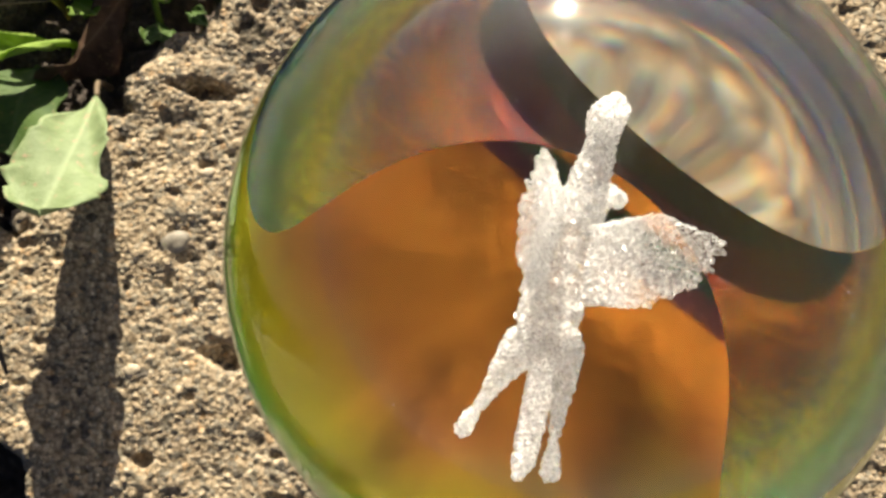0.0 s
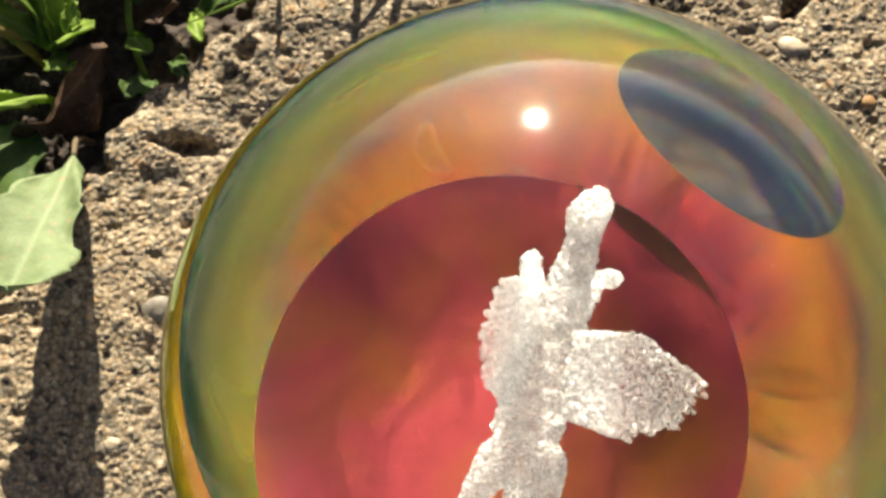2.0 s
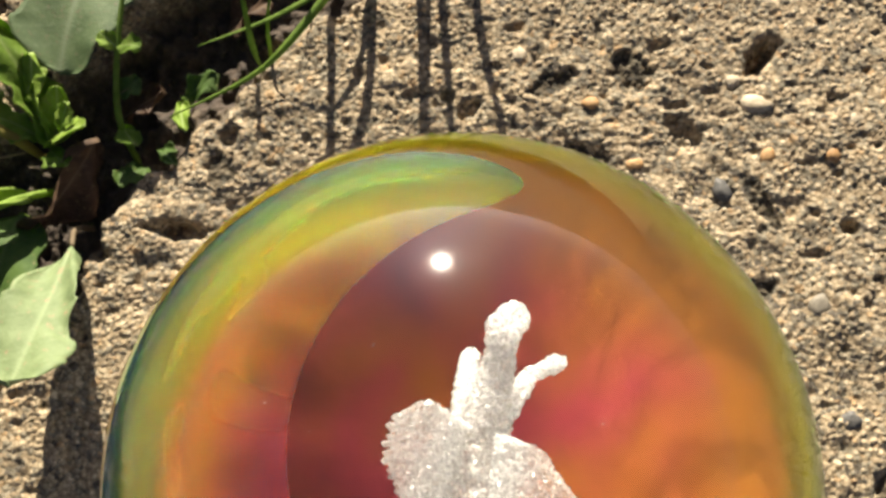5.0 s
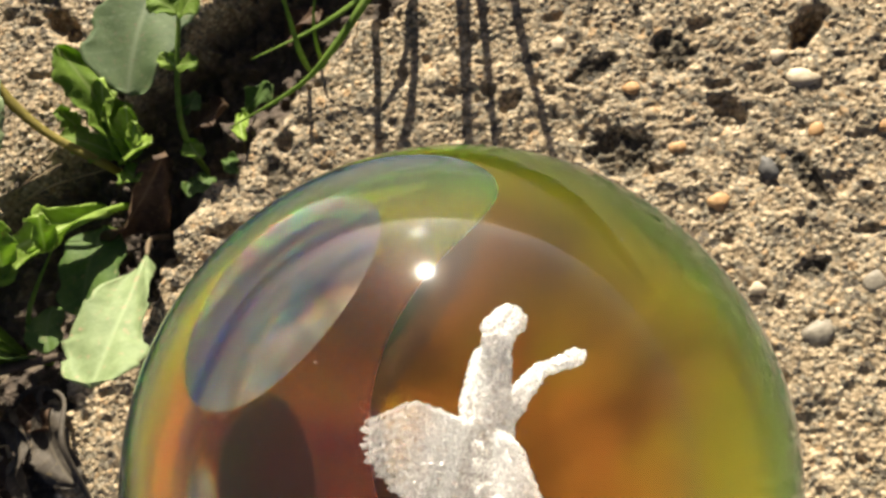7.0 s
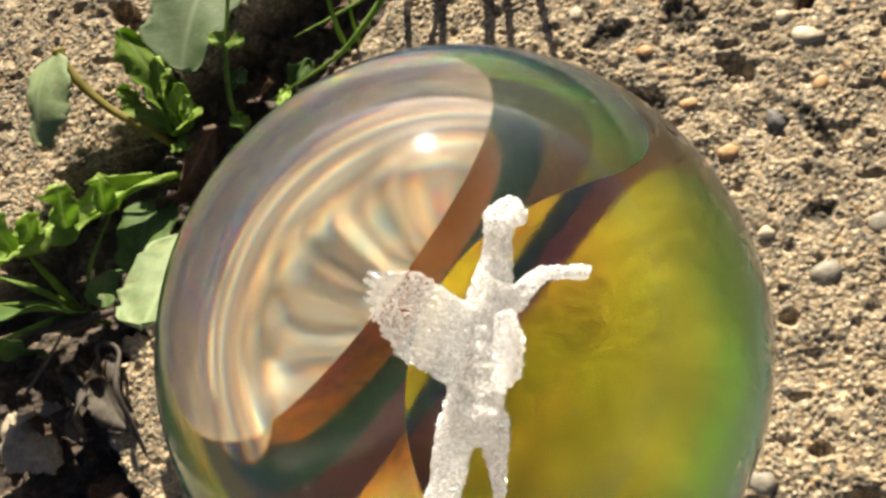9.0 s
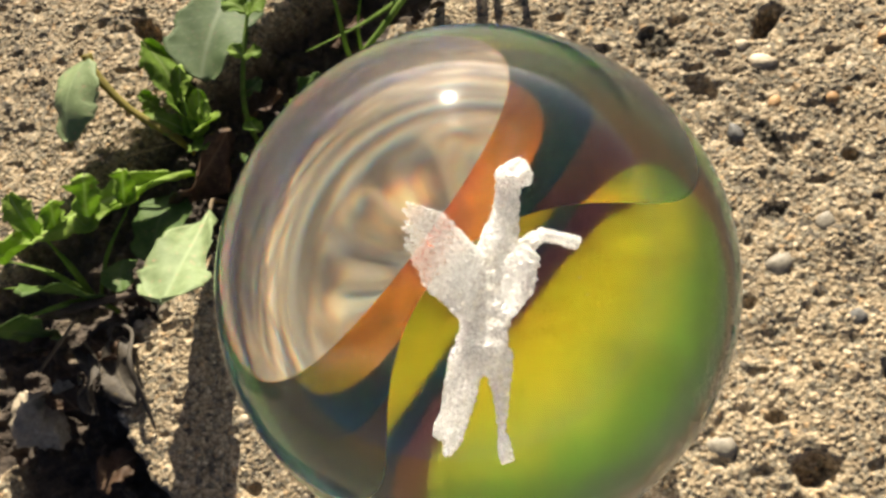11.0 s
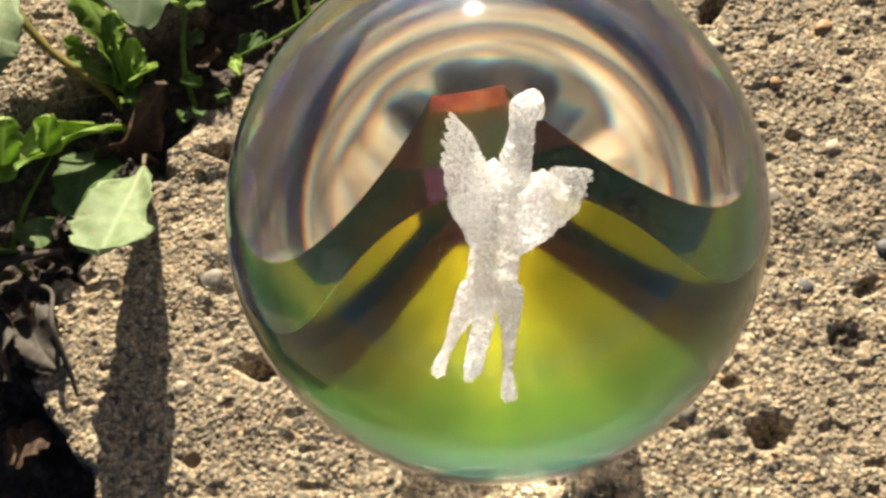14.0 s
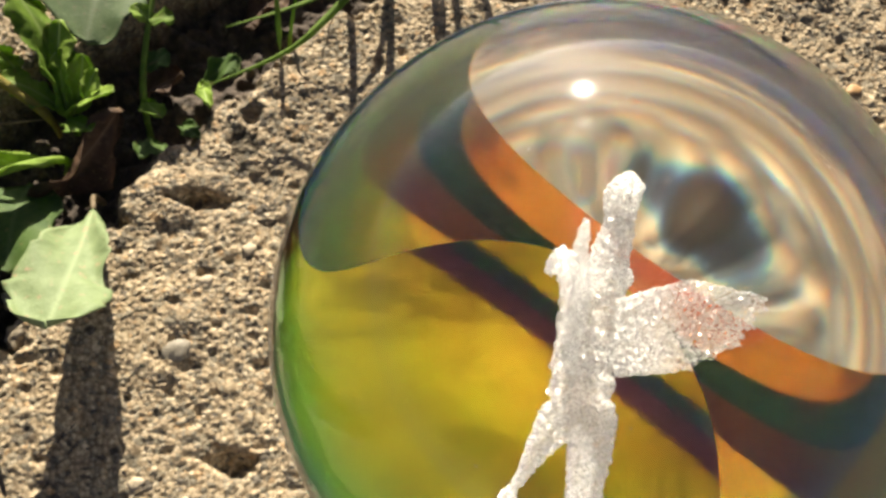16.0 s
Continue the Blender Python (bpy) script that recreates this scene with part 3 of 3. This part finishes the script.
plant("toothed_weed", "deeply toothed leaf standing across the crack, its green lightened as if sunlit", "weed", (-0.085, 0.0555, -0.006),
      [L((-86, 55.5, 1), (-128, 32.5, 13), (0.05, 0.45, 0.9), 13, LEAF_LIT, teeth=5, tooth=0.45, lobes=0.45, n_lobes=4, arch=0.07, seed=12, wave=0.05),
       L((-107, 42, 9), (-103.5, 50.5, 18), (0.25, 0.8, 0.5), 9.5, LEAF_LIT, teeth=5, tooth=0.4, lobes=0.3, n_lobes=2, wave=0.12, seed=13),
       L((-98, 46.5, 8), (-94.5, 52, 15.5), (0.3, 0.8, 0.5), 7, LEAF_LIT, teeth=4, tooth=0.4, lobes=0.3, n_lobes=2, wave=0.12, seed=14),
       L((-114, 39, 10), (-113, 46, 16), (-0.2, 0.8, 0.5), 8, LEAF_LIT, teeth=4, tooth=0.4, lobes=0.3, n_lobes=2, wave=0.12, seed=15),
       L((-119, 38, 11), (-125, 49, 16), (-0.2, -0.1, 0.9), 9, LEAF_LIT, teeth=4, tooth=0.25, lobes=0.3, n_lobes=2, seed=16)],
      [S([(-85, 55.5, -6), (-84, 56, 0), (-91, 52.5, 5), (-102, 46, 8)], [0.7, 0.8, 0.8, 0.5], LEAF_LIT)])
plant("shaded_weed", "green leaf low in the crack, its shade put into a dark green", "weed", (-0.092, 0.053, -0.010),
      [L((-92, 53, -5), (-92.5, 32, 2), (0, 0.05, 1), 14, LEAF_SHADE, teeth=4, tooth=0.05, shape=0.3, seed=17),
       L((-104, 36, -4), (-100, 25, 3), (0.3, 0, 1), 8, LEAF_SHADE, teeth=4, tooth=0.06, shape=0.3, seed=18)],
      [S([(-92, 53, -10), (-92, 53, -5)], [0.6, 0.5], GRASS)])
# added leaves, all but unseen from above, that throw shade over the near ground
plant("shade_casting_weed", "added tall leaf standing on edge in the crack to cast shade", "weed", (-0.108, 0.024, -0.010),
      [L((-108, 24, -4), (-112, 20, 25), (0.1, 1, 0.1), 13, LEAF_SHADE, teeth=5, tooth=0.1, lobes=0.3, seed=19),
       L((-120, 16, -4), (-126, 12, 22), (-0.2, 1, 0.1), 14, LEAF_SHADE, teeth=5, tooth=0.1, lobes=0.3, seed=20)],
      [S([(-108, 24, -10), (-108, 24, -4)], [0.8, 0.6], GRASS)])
plant("small_weed", "small rounded green leaves on a hairy stalk", "weed", (-0.069, 0.064, -0.010),
      [L((-68.5, 74, 4), (-63.5, 77, 6), (0, 0.2, 1), 5.5, LEAF_SHADE, teeth=4, tooth=0.14, shape=0.45, wave=0.09, seed=21),
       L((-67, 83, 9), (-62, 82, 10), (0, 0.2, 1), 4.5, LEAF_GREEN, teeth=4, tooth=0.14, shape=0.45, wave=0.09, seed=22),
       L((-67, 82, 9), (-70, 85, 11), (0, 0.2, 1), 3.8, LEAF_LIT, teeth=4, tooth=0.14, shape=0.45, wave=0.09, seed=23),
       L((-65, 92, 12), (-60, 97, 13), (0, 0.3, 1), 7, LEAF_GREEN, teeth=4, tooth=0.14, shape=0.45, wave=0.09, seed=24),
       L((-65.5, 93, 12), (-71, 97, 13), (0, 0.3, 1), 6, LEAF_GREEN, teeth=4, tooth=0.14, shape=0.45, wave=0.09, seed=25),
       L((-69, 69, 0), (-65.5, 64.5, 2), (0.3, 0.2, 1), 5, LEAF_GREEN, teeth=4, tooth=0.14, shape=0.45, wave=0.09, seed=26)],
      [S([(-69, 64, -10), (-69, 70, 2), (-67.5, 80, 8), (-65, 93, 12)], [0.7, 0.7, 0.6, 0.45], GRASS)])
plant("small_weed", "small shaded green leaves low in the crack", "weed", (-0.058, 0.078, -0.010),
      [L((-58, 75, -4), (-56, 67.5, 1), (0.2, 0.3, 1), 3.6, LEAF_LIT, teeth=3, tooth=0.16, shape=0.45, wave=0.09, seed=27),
       L((-58, 76, -5), (-50, 80, -1), (0, 0.1, 1), 6, LEAF_SHADE, teeth=3, tooth=0.16, shape=0.45, wave=0.09, seed=28),
       L((-66, 62, -6), (-70, 57, -1), (0, 0.1, 1), 6.5, LEAF_SHADE, teeth=3, tooth=0.16, shape=0.45, wave=0.09, seed=29),
       L((-62, 66, -5), (-58, 60.5, 0), (0, 0.1, 1), 4, LEAF_SHADE, teeth=3, tooth=0.16, shape=0.45, wave=0.09, seed=30)],
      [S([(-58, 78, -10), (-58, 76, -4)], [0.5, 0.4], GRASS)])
plant("dead_leaf", "curled brown dead leaf lying in the crack", "dead leaf", (-0.082, 0.058, -0.009),
      [L((-73.5, 66.5, 2), (-91, 48, -5), (0.75, -0.55, 0.35), 9, DEAD, teeth=6, tooth=0.15, arch=0.15, cup=0.5, shape=0.3, seed=31, wave=0.1)])
G = [  # grass tufts: root, then blades as point rows
    ((-112, 26, -6), "bright green grass tuft at the crack's edge", [
        ([(-112, 26, -6), (-115, 29, 3), (-125, 33.5, 7)], 0.85), ([(-112, 26, -6), (-113, 31, 4), (-117, 38.5, 11)], 0.8),
        ([(-112, 26, -6), (-117, 27.5, 3), (-131, 28, 6)], 0.85), ([(-112, 26, -6), (-114, 33, 4), (-122, 42, 9)], 0.75),
        ([(-110, 25, -4), (-114, 23, 4), (-132, 17.5, 6)], 1.1), ([(-111, 27, -6), (-104, 35, 4), (-97, 48, 6)], 0.8), ([(-112, 26, -6), (-118, 31, 4), (-133, 36, 5)], 0.8)]),
    ((-16, 112, -8), "arching green grass blades rooted in the crack", [
        ([(-16, 112, -8), (-20, 96, 11), (-32, 81, 11), (-41, 75, 8), (-57.5, 69, 5)], 1.05), ([(-14, 110, -8), (-22, 95, 8), (-36, 88, 7), (-52.5, 84, 4)], 0.9)]),
    ((-41.5, 82, -8), "upright green grass blade beside the slab edge", [
        ([(-41.5, 82, -8), (-41.5, 83.5, 3), (-42, 92, 11), (-44, 101, 16)], 0.75), ([(-40, 84, -8), (-38, 89, 5), (-34, 99, 12)], 0.5)]),
    ((-8, 121, -8), "tall grass stems beyond the slab edge", [
        ([(-8, 121, -8), (-8.5, 121, 14), (-11, 121, 30), (-13.2, 121, 43)], 1.15), ([(-4, 124, -8), (-4, 124, 18), (-4.4, 124, 32), (-4.9, 124, 44)], 1.2),
        ([(-4, 123, -8), (-7, 122, 14), (-11, 121, 36)], 1.0), ([(0, 129, -8), (3, 129, 18), (7.6, 128, 32), (11, 128, 46)], 1.15)]),
    ((-27, 109, -8), "tall grass stem beyond the slab edge", [([(-27, 109, -8), (-27, 109, 12), (-30, 109, 26), (-32, 109, 38)], 1.2), ([(-28, 108, -8), (-31, 108, 8), (-38, 107, 15)], 0.6)]),
]
for root, words, blades in G:
    stems = []
    for pts, r in blades:
        k = len(pts)
        stems.append(S(pts, [r * (1 - 0.9 * (i / (k - 1)) ** 2) for i in range(k)], GRASS, 0.3 if root[1] < 100 or r < 0.95 else 0.8, "blade"))
    plant("grass_tuft", words, "grass", [c * 0.001 for c in root], (), stems)
for pts, r in (([(-131, 20, 1), (-112, 22, 3.5), (-95, 24.5, 2.5)], 1.3), ([(-118, 56, 5), (-108, 60, 6), (-97, 66, 4)], 0.28), ([(-112, 55, 4), (-100, 60.5, 5), (-88, 64, 2)], 0.3),
               ([(-122, 7, 1), (-116, 13, 3), (-112, 20, 2)], 0.6), ([(-112, 58, 4), (-104, 63, 5), (-99, 70, 3)], 0.22)):
    me, _ = S(pts, [r * 0.7, r, r * 0.5], STRAW if r < 1 else TWIG, 0.7)
    tagged(new("straw" if r < 1 else "twig", me), "thin dry straw lying over the crack" if r < 1 else "weathered brown twig lying along the crack", "straw" if r < 1 else "twig")


def lump(name, at, size, mat, label, seed, category):
    bm = bmesh.new()
    bmesh.ops.create_icosphere(bm, subdivisions=4, radius=1.0)
    off = Vector((seed * 3.1, seed * 1.7, 0))
    for v in bm.verts:
        v.co *= 1 + 0.5 * noise.noise(v.co * 1.3 + off) + 0.3 * noise.noise(v.co * 3.3 + off) + 0.16 * noise.noise(v.co * 9 + off)
    bmesh.ops.transform(bm, matrix=pose(*at, 0, 0, seed * 40) @ Matrix.Diagonal((*size, 1)), verts=bm.verts)
    me = bpy.data.meshes.new(name)
    bm.to_mesh(me)
    bm.free()
    me.materials.append(mat)
    me.shade_smooth()
    return tagged(new(name, me), label, category, "crumbs of concrete in the crack")


for k, (x, y, a, b, c) in enumerate([(-90, 22, 3.5, 2.4, 2.0), (-86, 27, 2.4, 2.0, 1.8), (-124, -4, 8, 6, 4), (-116, 3, 4, 3, 2.5), (-97, 17, 2.6, 2, 1.6), (-103, 12, 3, 2, 2), (-93, 28, 1.8, 1.5, 1.4), (-101, 2, 2.4, 2.8, 2), (-107, 8, 2, 1.6, 1.6)]):
    lump("crumb", (x * 0.001, y * 0.001, -0.0035 if a < 5 else -0.0045), (a * 0.001, b * 0.001, c * 0.001), STONE["rubble"], "pale crumb of broken concrete in the soil", k + 1, "rubble")

# withered stalks and leaf scraps on the soil
plant("withered_weed", "withered grey-brown weed curled up beside the crack", "weed", (-0.103, 0.018, 0.0),
      [L((-103, 14, 0.5), (-94, -3, 1.2), (0.1, 0.1, 1), 10, WITHERED, teeth=5, tooth=0.12, shape=0.4, arch=-0.02, cup=0.4, seed=57, wave=0.07, bend=0.1),
       L((-110, 14, 0.5), (-105, -5, 2.5), (-0.5, 0.1, 0.9), 6, WITHERED, teeth=4, tooth=0.15, shape=0.4, cup=0.4, seed=58, wave=0.09, bend=-0.12)],
      [S([(-103, 18, 0), (-97, 15, 2), (-94, 6, 7), (-91, -4, 3), (-90, -9, 0.4)], [0.5, 0.5, 0.7, 0.6, 0.3], WITHERED, 0.5),
       S([(-103, 18, 0), (-104, 16, 0.4), (-103, 13, 0.5)], [0.5, 0.6, 0.5], WITHERED), S([(-103, 18, 0), (-107, 17, 0.6), (-110, 14, 0.5)], [0.5, 0.6, 0.4], WITHERED)])
for k, (b0, t0, w) in enumerate([((-112, 16, -3), (-101, 9, 1), 7), ((-120, 4, -3), (-111, -3, 0), 8), ((-98, -14, -6), (-106, -22, -3), 8), ((-127, 14, -2), (-117, 12, 2), 6), ((-100, 30, -6), (-95, 22, -2), 6), ((-72, 74, -8), (-62, 78, -5), 7), ((-50, 92, -9), (-40, 98, -6), 7)]):
    me, _ = L(b0, t0, (0.2 - 0.1 * k, 0.3, 1), w, DEAD, teeth=4, tooth=0.2, shape=0.3, seed=60 + k, wave=0.12, cup=0.4)
    tagged(new("dead_leaf", me), "brown scrap of dead leaf on the soil", "dead leaf", "leaf scraps")


# ---- the crystal ball on its square foot ----
BALL_Z, BALL_R, TOP = 0.0676, 0.0400, 0.0312
NECK = math.sqrt(BALL_R ** 2 - (BALL_Z - TOP) ** 2)
FOOT_TURN = 49.0
FOOT_HALF = 0.0195
BEVEL = 0.0018
LIT = 0.0085


def ball_mesh():
    bm = bmesh.new()
    rings, seg = 96, 160
    low = math.acos((BALL_Z - TOP) / BALL_R)
    rows = []
    for i in range(1, rings + 1):
        a = (math.pi - low) * i / rings
        rows.append([bm.verts.new((BALL_R * math.sin(a) * math.cos(2 * math.pi * j / seg), BALL_R * math.sin(a) * math.sin(2 * math.pi * j / seg), BALL_Z + BALL_R * math.cos(a))) for j in range(seg)])
    pole = bm.verts.new((0, 0, BALL_Z + BALL_R))
    for j in range(seg):
        bm.faces.new((pole, rows[0][j], rows[0][(j + 1) % seg]))
    for a, b in zip(rows, rows[1:]):
        for j in range(seg):
            bm.faces.new((a[j], b[j], b[(j + 1) % seg], a[(j + 1) % seg]))
    return bm


def foot_outline(half, cut):
    h, c = half, half - cut
    pts = [(h, -c), (h, c), (c, h), (-c, h), (-h, c), (-h, -c), (-c, -h), (c, -h)]
    t = radians(FOOT_TURN)
    return [(x * math.cos(t) - y * math.sin(t), x * math.sin(t) + y * math.cos(t)) for x, y in pts]


def foot_top_mesh():
    """The foot's upper face, pierced where the ball is bonded to it."""
    bm = bmesh.new()
    seg = 160
    ring = [bm.verts.new((NECK * math.cos(2 * math.pi * j / seg), NECK * math.sin(2 * math.pi * j / seg), TOP)) for j in range(seg)]
    out = foot_outline(FOOT_HALF, 0.004)
    rim = []
    for j in range(seg):
        a = 2 * math.pi * j / seg
        d = Vector((math.cos(a), math.sin(a)))
        best = 1e9
        for (ax, ay), (bx, by) in zip(out, out[1:] + out[:1]):
            ex, ey = bx - ax, by - ay
            den = d.x * ey - d.y * ex
            if abs(den) > 1e-12:
                t = (ax * ey - ay * ex) / den
                s = (ax * d.y - ay * d.x) / den
                if t > 0 and -1e-6 <= s <= 1 + 1e-6:
                    best = min(best, t)
        rim.append(bm.verts.new((best * d.x, best * d.y, TOP)))
    for j in range(seg):
        k = (j + 1) % seg
        bm.faces.new((ring[j], rim[j], rim[k], ring[k]))
    return bm


def build_ball():
    root = tagged(new("crystal_ball"), "clear crystal ball with iridescent colours on a square coated glass foot", "crystal ball")
    ball = part("ball", ball_mesh(), COATED, root, "clear polished crystal ball", True)
    ball.data.materials.append(SOFT)
    for p in ball.data.polygons:
        p.material_index = 1 if p.center.z < BALL_Z - 0.004 else 0
    ball.visible_shadow = False
    top = part("foot", foot_top_mesh(), GLASS, root, "square clear glass foot with cut corners")
    top.visible_shadow = False
    out = foot_outline(FOOT_HALF, 0.004)
    low = foot_outline(FOOT_HALF - BEVEL, 0.004)
    bm = bmesh.new()
    bm.faces.new([bm.verts.new((x, y, 0.0012)) for x, y in low])
    part("foot_bottom", bm, FILM_BOTTOM, top, "iridescent red to green mirror coating under the foot")
    for k in range(8):
        (ax, ay), (bx, by), (cx, cy), (dx, dy) = out[k], out[(k + 1) % 8], low[k], low[(k + 1) % 8]
        # sunlight passes the middle of the block and is thrown aside near its corners
        cuts = [0.0] + sorted(t for t in ((q - ax) / (bx - ax) for q in (-LIT, LIT)) if 0.02 < t < 0.98) + [1.0]
        for t0, t1 in zip(cuts, cuts[1:]):
            bm = bmesh.new()
            ends = [(ax + (bx - ax) * t, ay + (by - ay) * t) for t in (t0, t1)]
            bm.faces.new([bm.verts.new(p) for p in ((*ends[0], BEVEL), (*ends[1], BEVEL), (*ends[1], TOP), (*ends[0], TOP))])
            side = part("foot_side", bm, EDGE, top, "clear polished side of the glass foot")
            side.visible_shadow = abs(ends[0][0] + ends[1][0]) > 2 * LIT
        bm = bmesh.new()
        bm.faces.new([bm.verts.new(p) for p in ((cx, cy, 0.0012), (dx, dy, 0.0012), (bx, by, BEVEL), (ax, ay, BEVEL))])
        part("foot_bevel", bm, FILM_BEVEL, top, "dark violet coated bevel of the foot")
    bm = bmesh.new()
    bm.faces.new([bm.verts.new((NECK * math.cos(2 * math.pi * j / 96), NECK * math.sin(2 * math.pi * j / 96), TOP)) for j in range(96)])
    glue = part("glue_layer", bm, GLUE, top, "clear glue between the ball and its foot")
    glue.visible_shadow = False
    rs = random.Random(4)
    bm = bmesh.new()
    for k in range(46):
        a, h = rs.uniform(0, 2 * math.pi), rs.uniform(0.1, 0.98)
        d = Vector((math.cos(a) * math.sqrt(1 - h * h), math.sin(a) * math.sqrt(1 - h * h), h))
        g = bmesh.ops.create_icosphere(bm, subdivisions=1, radius=rs.uniform(0.00004, 0.00009))["verts"]
        bmesh.ops.translate(bm, vec=d * BALL_R + Vector((0, 0, BALL_Z)), verts=g)
    tagged(part("dust", bm, DUST, ball, "pale specks of dust on the crystal"), kind="stuff")
    # the ball stands a little askew
    root.matrix_world = pose(0, 0, BALL_Z, 0.6, -3.15, 0) @ pose(0, 0, -BALL_Z)
    return root


IRIS = [(1.0, 0.155, 0.175), (1.0, 0.36, 0.05), (1.0, 0.85, 0.03), (0.27, 0.55, 0.06), (0.07, 0.38, 0.34), (0.13, 0.13, 0.34)]
FILM_BOTTOM = film_material("iridescent_bottom", IRIS, 0.04, satin=0.18, spread=0.38)
FILM_BEVEL = film_material("dark_bevel_coating", [(0.16, 0.06, 0.08), (0.2, 0.08, 0.04), (0.2, 0.13, 0.03), (0.1, 0.16, 0.05), (0.04, 0.1, 0.12), (0.09, 0.05, 0.14)], 0.14, satin=0.15)
DUST, _, _, _ = material("pale_dust", 0.8)
DUST.node_tree.nodes["Principled BSDF"].inputs["Base Color"].default_value = (0.8, 0.78, 0.74, 1)
build_ball()


# ---- the winged horse engraved in the ball: one frosted figure ----
FIG = (0.0, 0.0, BALL_Z)


def figure():
    bm = bmesh.new()

    def blob(p, r):
        g = bmesh.ops.create_icosphere(bm, subdivisions=1, radius=r)["verts"]
        bmesh.ops.translate(bm, vec=p, verts=g)

    def limb(pts, radii):
        for (a, b, ra, rb) in zip(pts, pts[1:], radii, radii[1:]):
            a, b = Vector(a), Vector(b)
            n = max(2, int((b - a).length / (0.5 * min(ra, rb))))
            for i in range(n + 1):
                s = i / n
                blob(a.lerp(b, s), ra + (rb - ra) * s)

    # millimetres from the ball's middle: x right, y ahead, z up
    limb([(-0.7, -5.8, -4.6), (0.2, -1.5, -5.0), (1.6, 3.2, -4.6), (2.2, 4.6, -4.2)], [3.0, 2.95, 2.75, 2.2])
    limb([(2.0, 4.0, -3.6), (2.9, 7.0, -2.2), (3.6, 9.4, -0.8)], [2.3, 1.8, 1.4])
    limb([(3.6, 9.6, -0.5), (3.9, 11.2, -0.3), (4.6, 12.0, -1.2), (5.0, 11.7, -2.6)], [1.45, 1.7, 1.55, 1.1])
    limb([(3.2, 10.4, 0.6), (3.1, 10.9, 1.9)], [0.5, 0.25])
    limb([(4.6, 10.4, 0.5), (4.8, 10.9, 1.8)], [0.5, 0.25])
    limb([(-1.2, -7.6, -3.6), (-2.0, -11.5, -1.8), (-3.4, -16.4, -0.6), (-4.0, -18.0, -0.4)], [1.0, 1.3, 1.1, 0.45])
    limb([(-2.4, -6.2, -5.6), (-4.2, -8.6, -7.2), (-5.4, -10.4, -9.2), (-6.2, -11.6, -11.0)], [1.9, 1.0, 0.42, 0.85])
    limb([(1.0, -6.4, -5.6), (0.9, -10.0, -6.8), (0.5, -13.0, -8.6), (0.5, -15.0, -10.2)], [1.8, 0.95, 0.42, 0.9])
    limb([(3.2, 4.4, -5.4), (4.6, 6.0, -7.2), (5.4, 7.2, -8.8), (6.6, 7.5, -12.0), (7.3, 7.8, -15.0)], [1.4, 0.95, 0.75, 0.6, 0.85])
    limb([(0.4, 4.8, -5.4), (0.5, 7.4, -7.6), (0.7, 8.8, -9.2), (0.8, 8.6, -13.0)], [1.4, 1.0, 0.8, 0.65])
    wings = (((0.2, 3.4, -1.8), (-1.8, -2.6, -2.4), (-4.3, 5.0, 16.6), (-5.2, 1.8, 11.5), (-4.3, -1.2, 5.0)),
             ((3.2, 2.4, -1.8), (2.4, -3.0, -2.4), (9.7, -2.2, 16.0), (8.2, -4.6, 12.0), (5.0, -5.2, 6.2)))
    for front, back, tip, mid, low in wings:
        front, back, tip, mid, low = (Vector(q) for q in (front, back, tip, mid, low))
        for f in range(10):
            s = f / 9
            a = front.lerp(back, s)
            end = tip.lerp(mid, s * 2) if s < 0.5 else mid.lerp(low, s * 2 - 1)
            bow = Vector((0, 1.6 * (1 - s), 0))
            limb([a, a.lerp(end, 0.5) + bow, end], [0.62, 0.4, 0.32])
            limb([end.lerp(a, 0.25), end + (end - a).normalized() * (1.5 if f % 2 else 0.7)], [0.42, 0.24])
    for v in bm.verts:
        v.co *= 0.001
    me = bpy.data.meshes.new("figurine")
    bm.to_mesh(me)
    bm.free()
    me.materials.append(FROST)
    ob = tagged(new("figurine", me), "frosted white winged horse rearing inside the crystal ball", "figurine")
    ob.matrix_world = pose(*FIG)
    rm = ob.modifiers.new("fuse", 'REMESH')
    rm.mode = 'VOXEL'
    rm.voxel_size = 0.0002
    tx = bpy.data.textures.new("beads", 'CLOUDS')
    tx.noise_scale = 0.00038
    dm = ob.modifiers.new("beads", 'DISPLACE')
    dm.texture = tx
    dm.texture_coords = 'LOCAL'
    dm.strength = 0.00075
    dm.mid_level = 0.5
    return ob


figure()
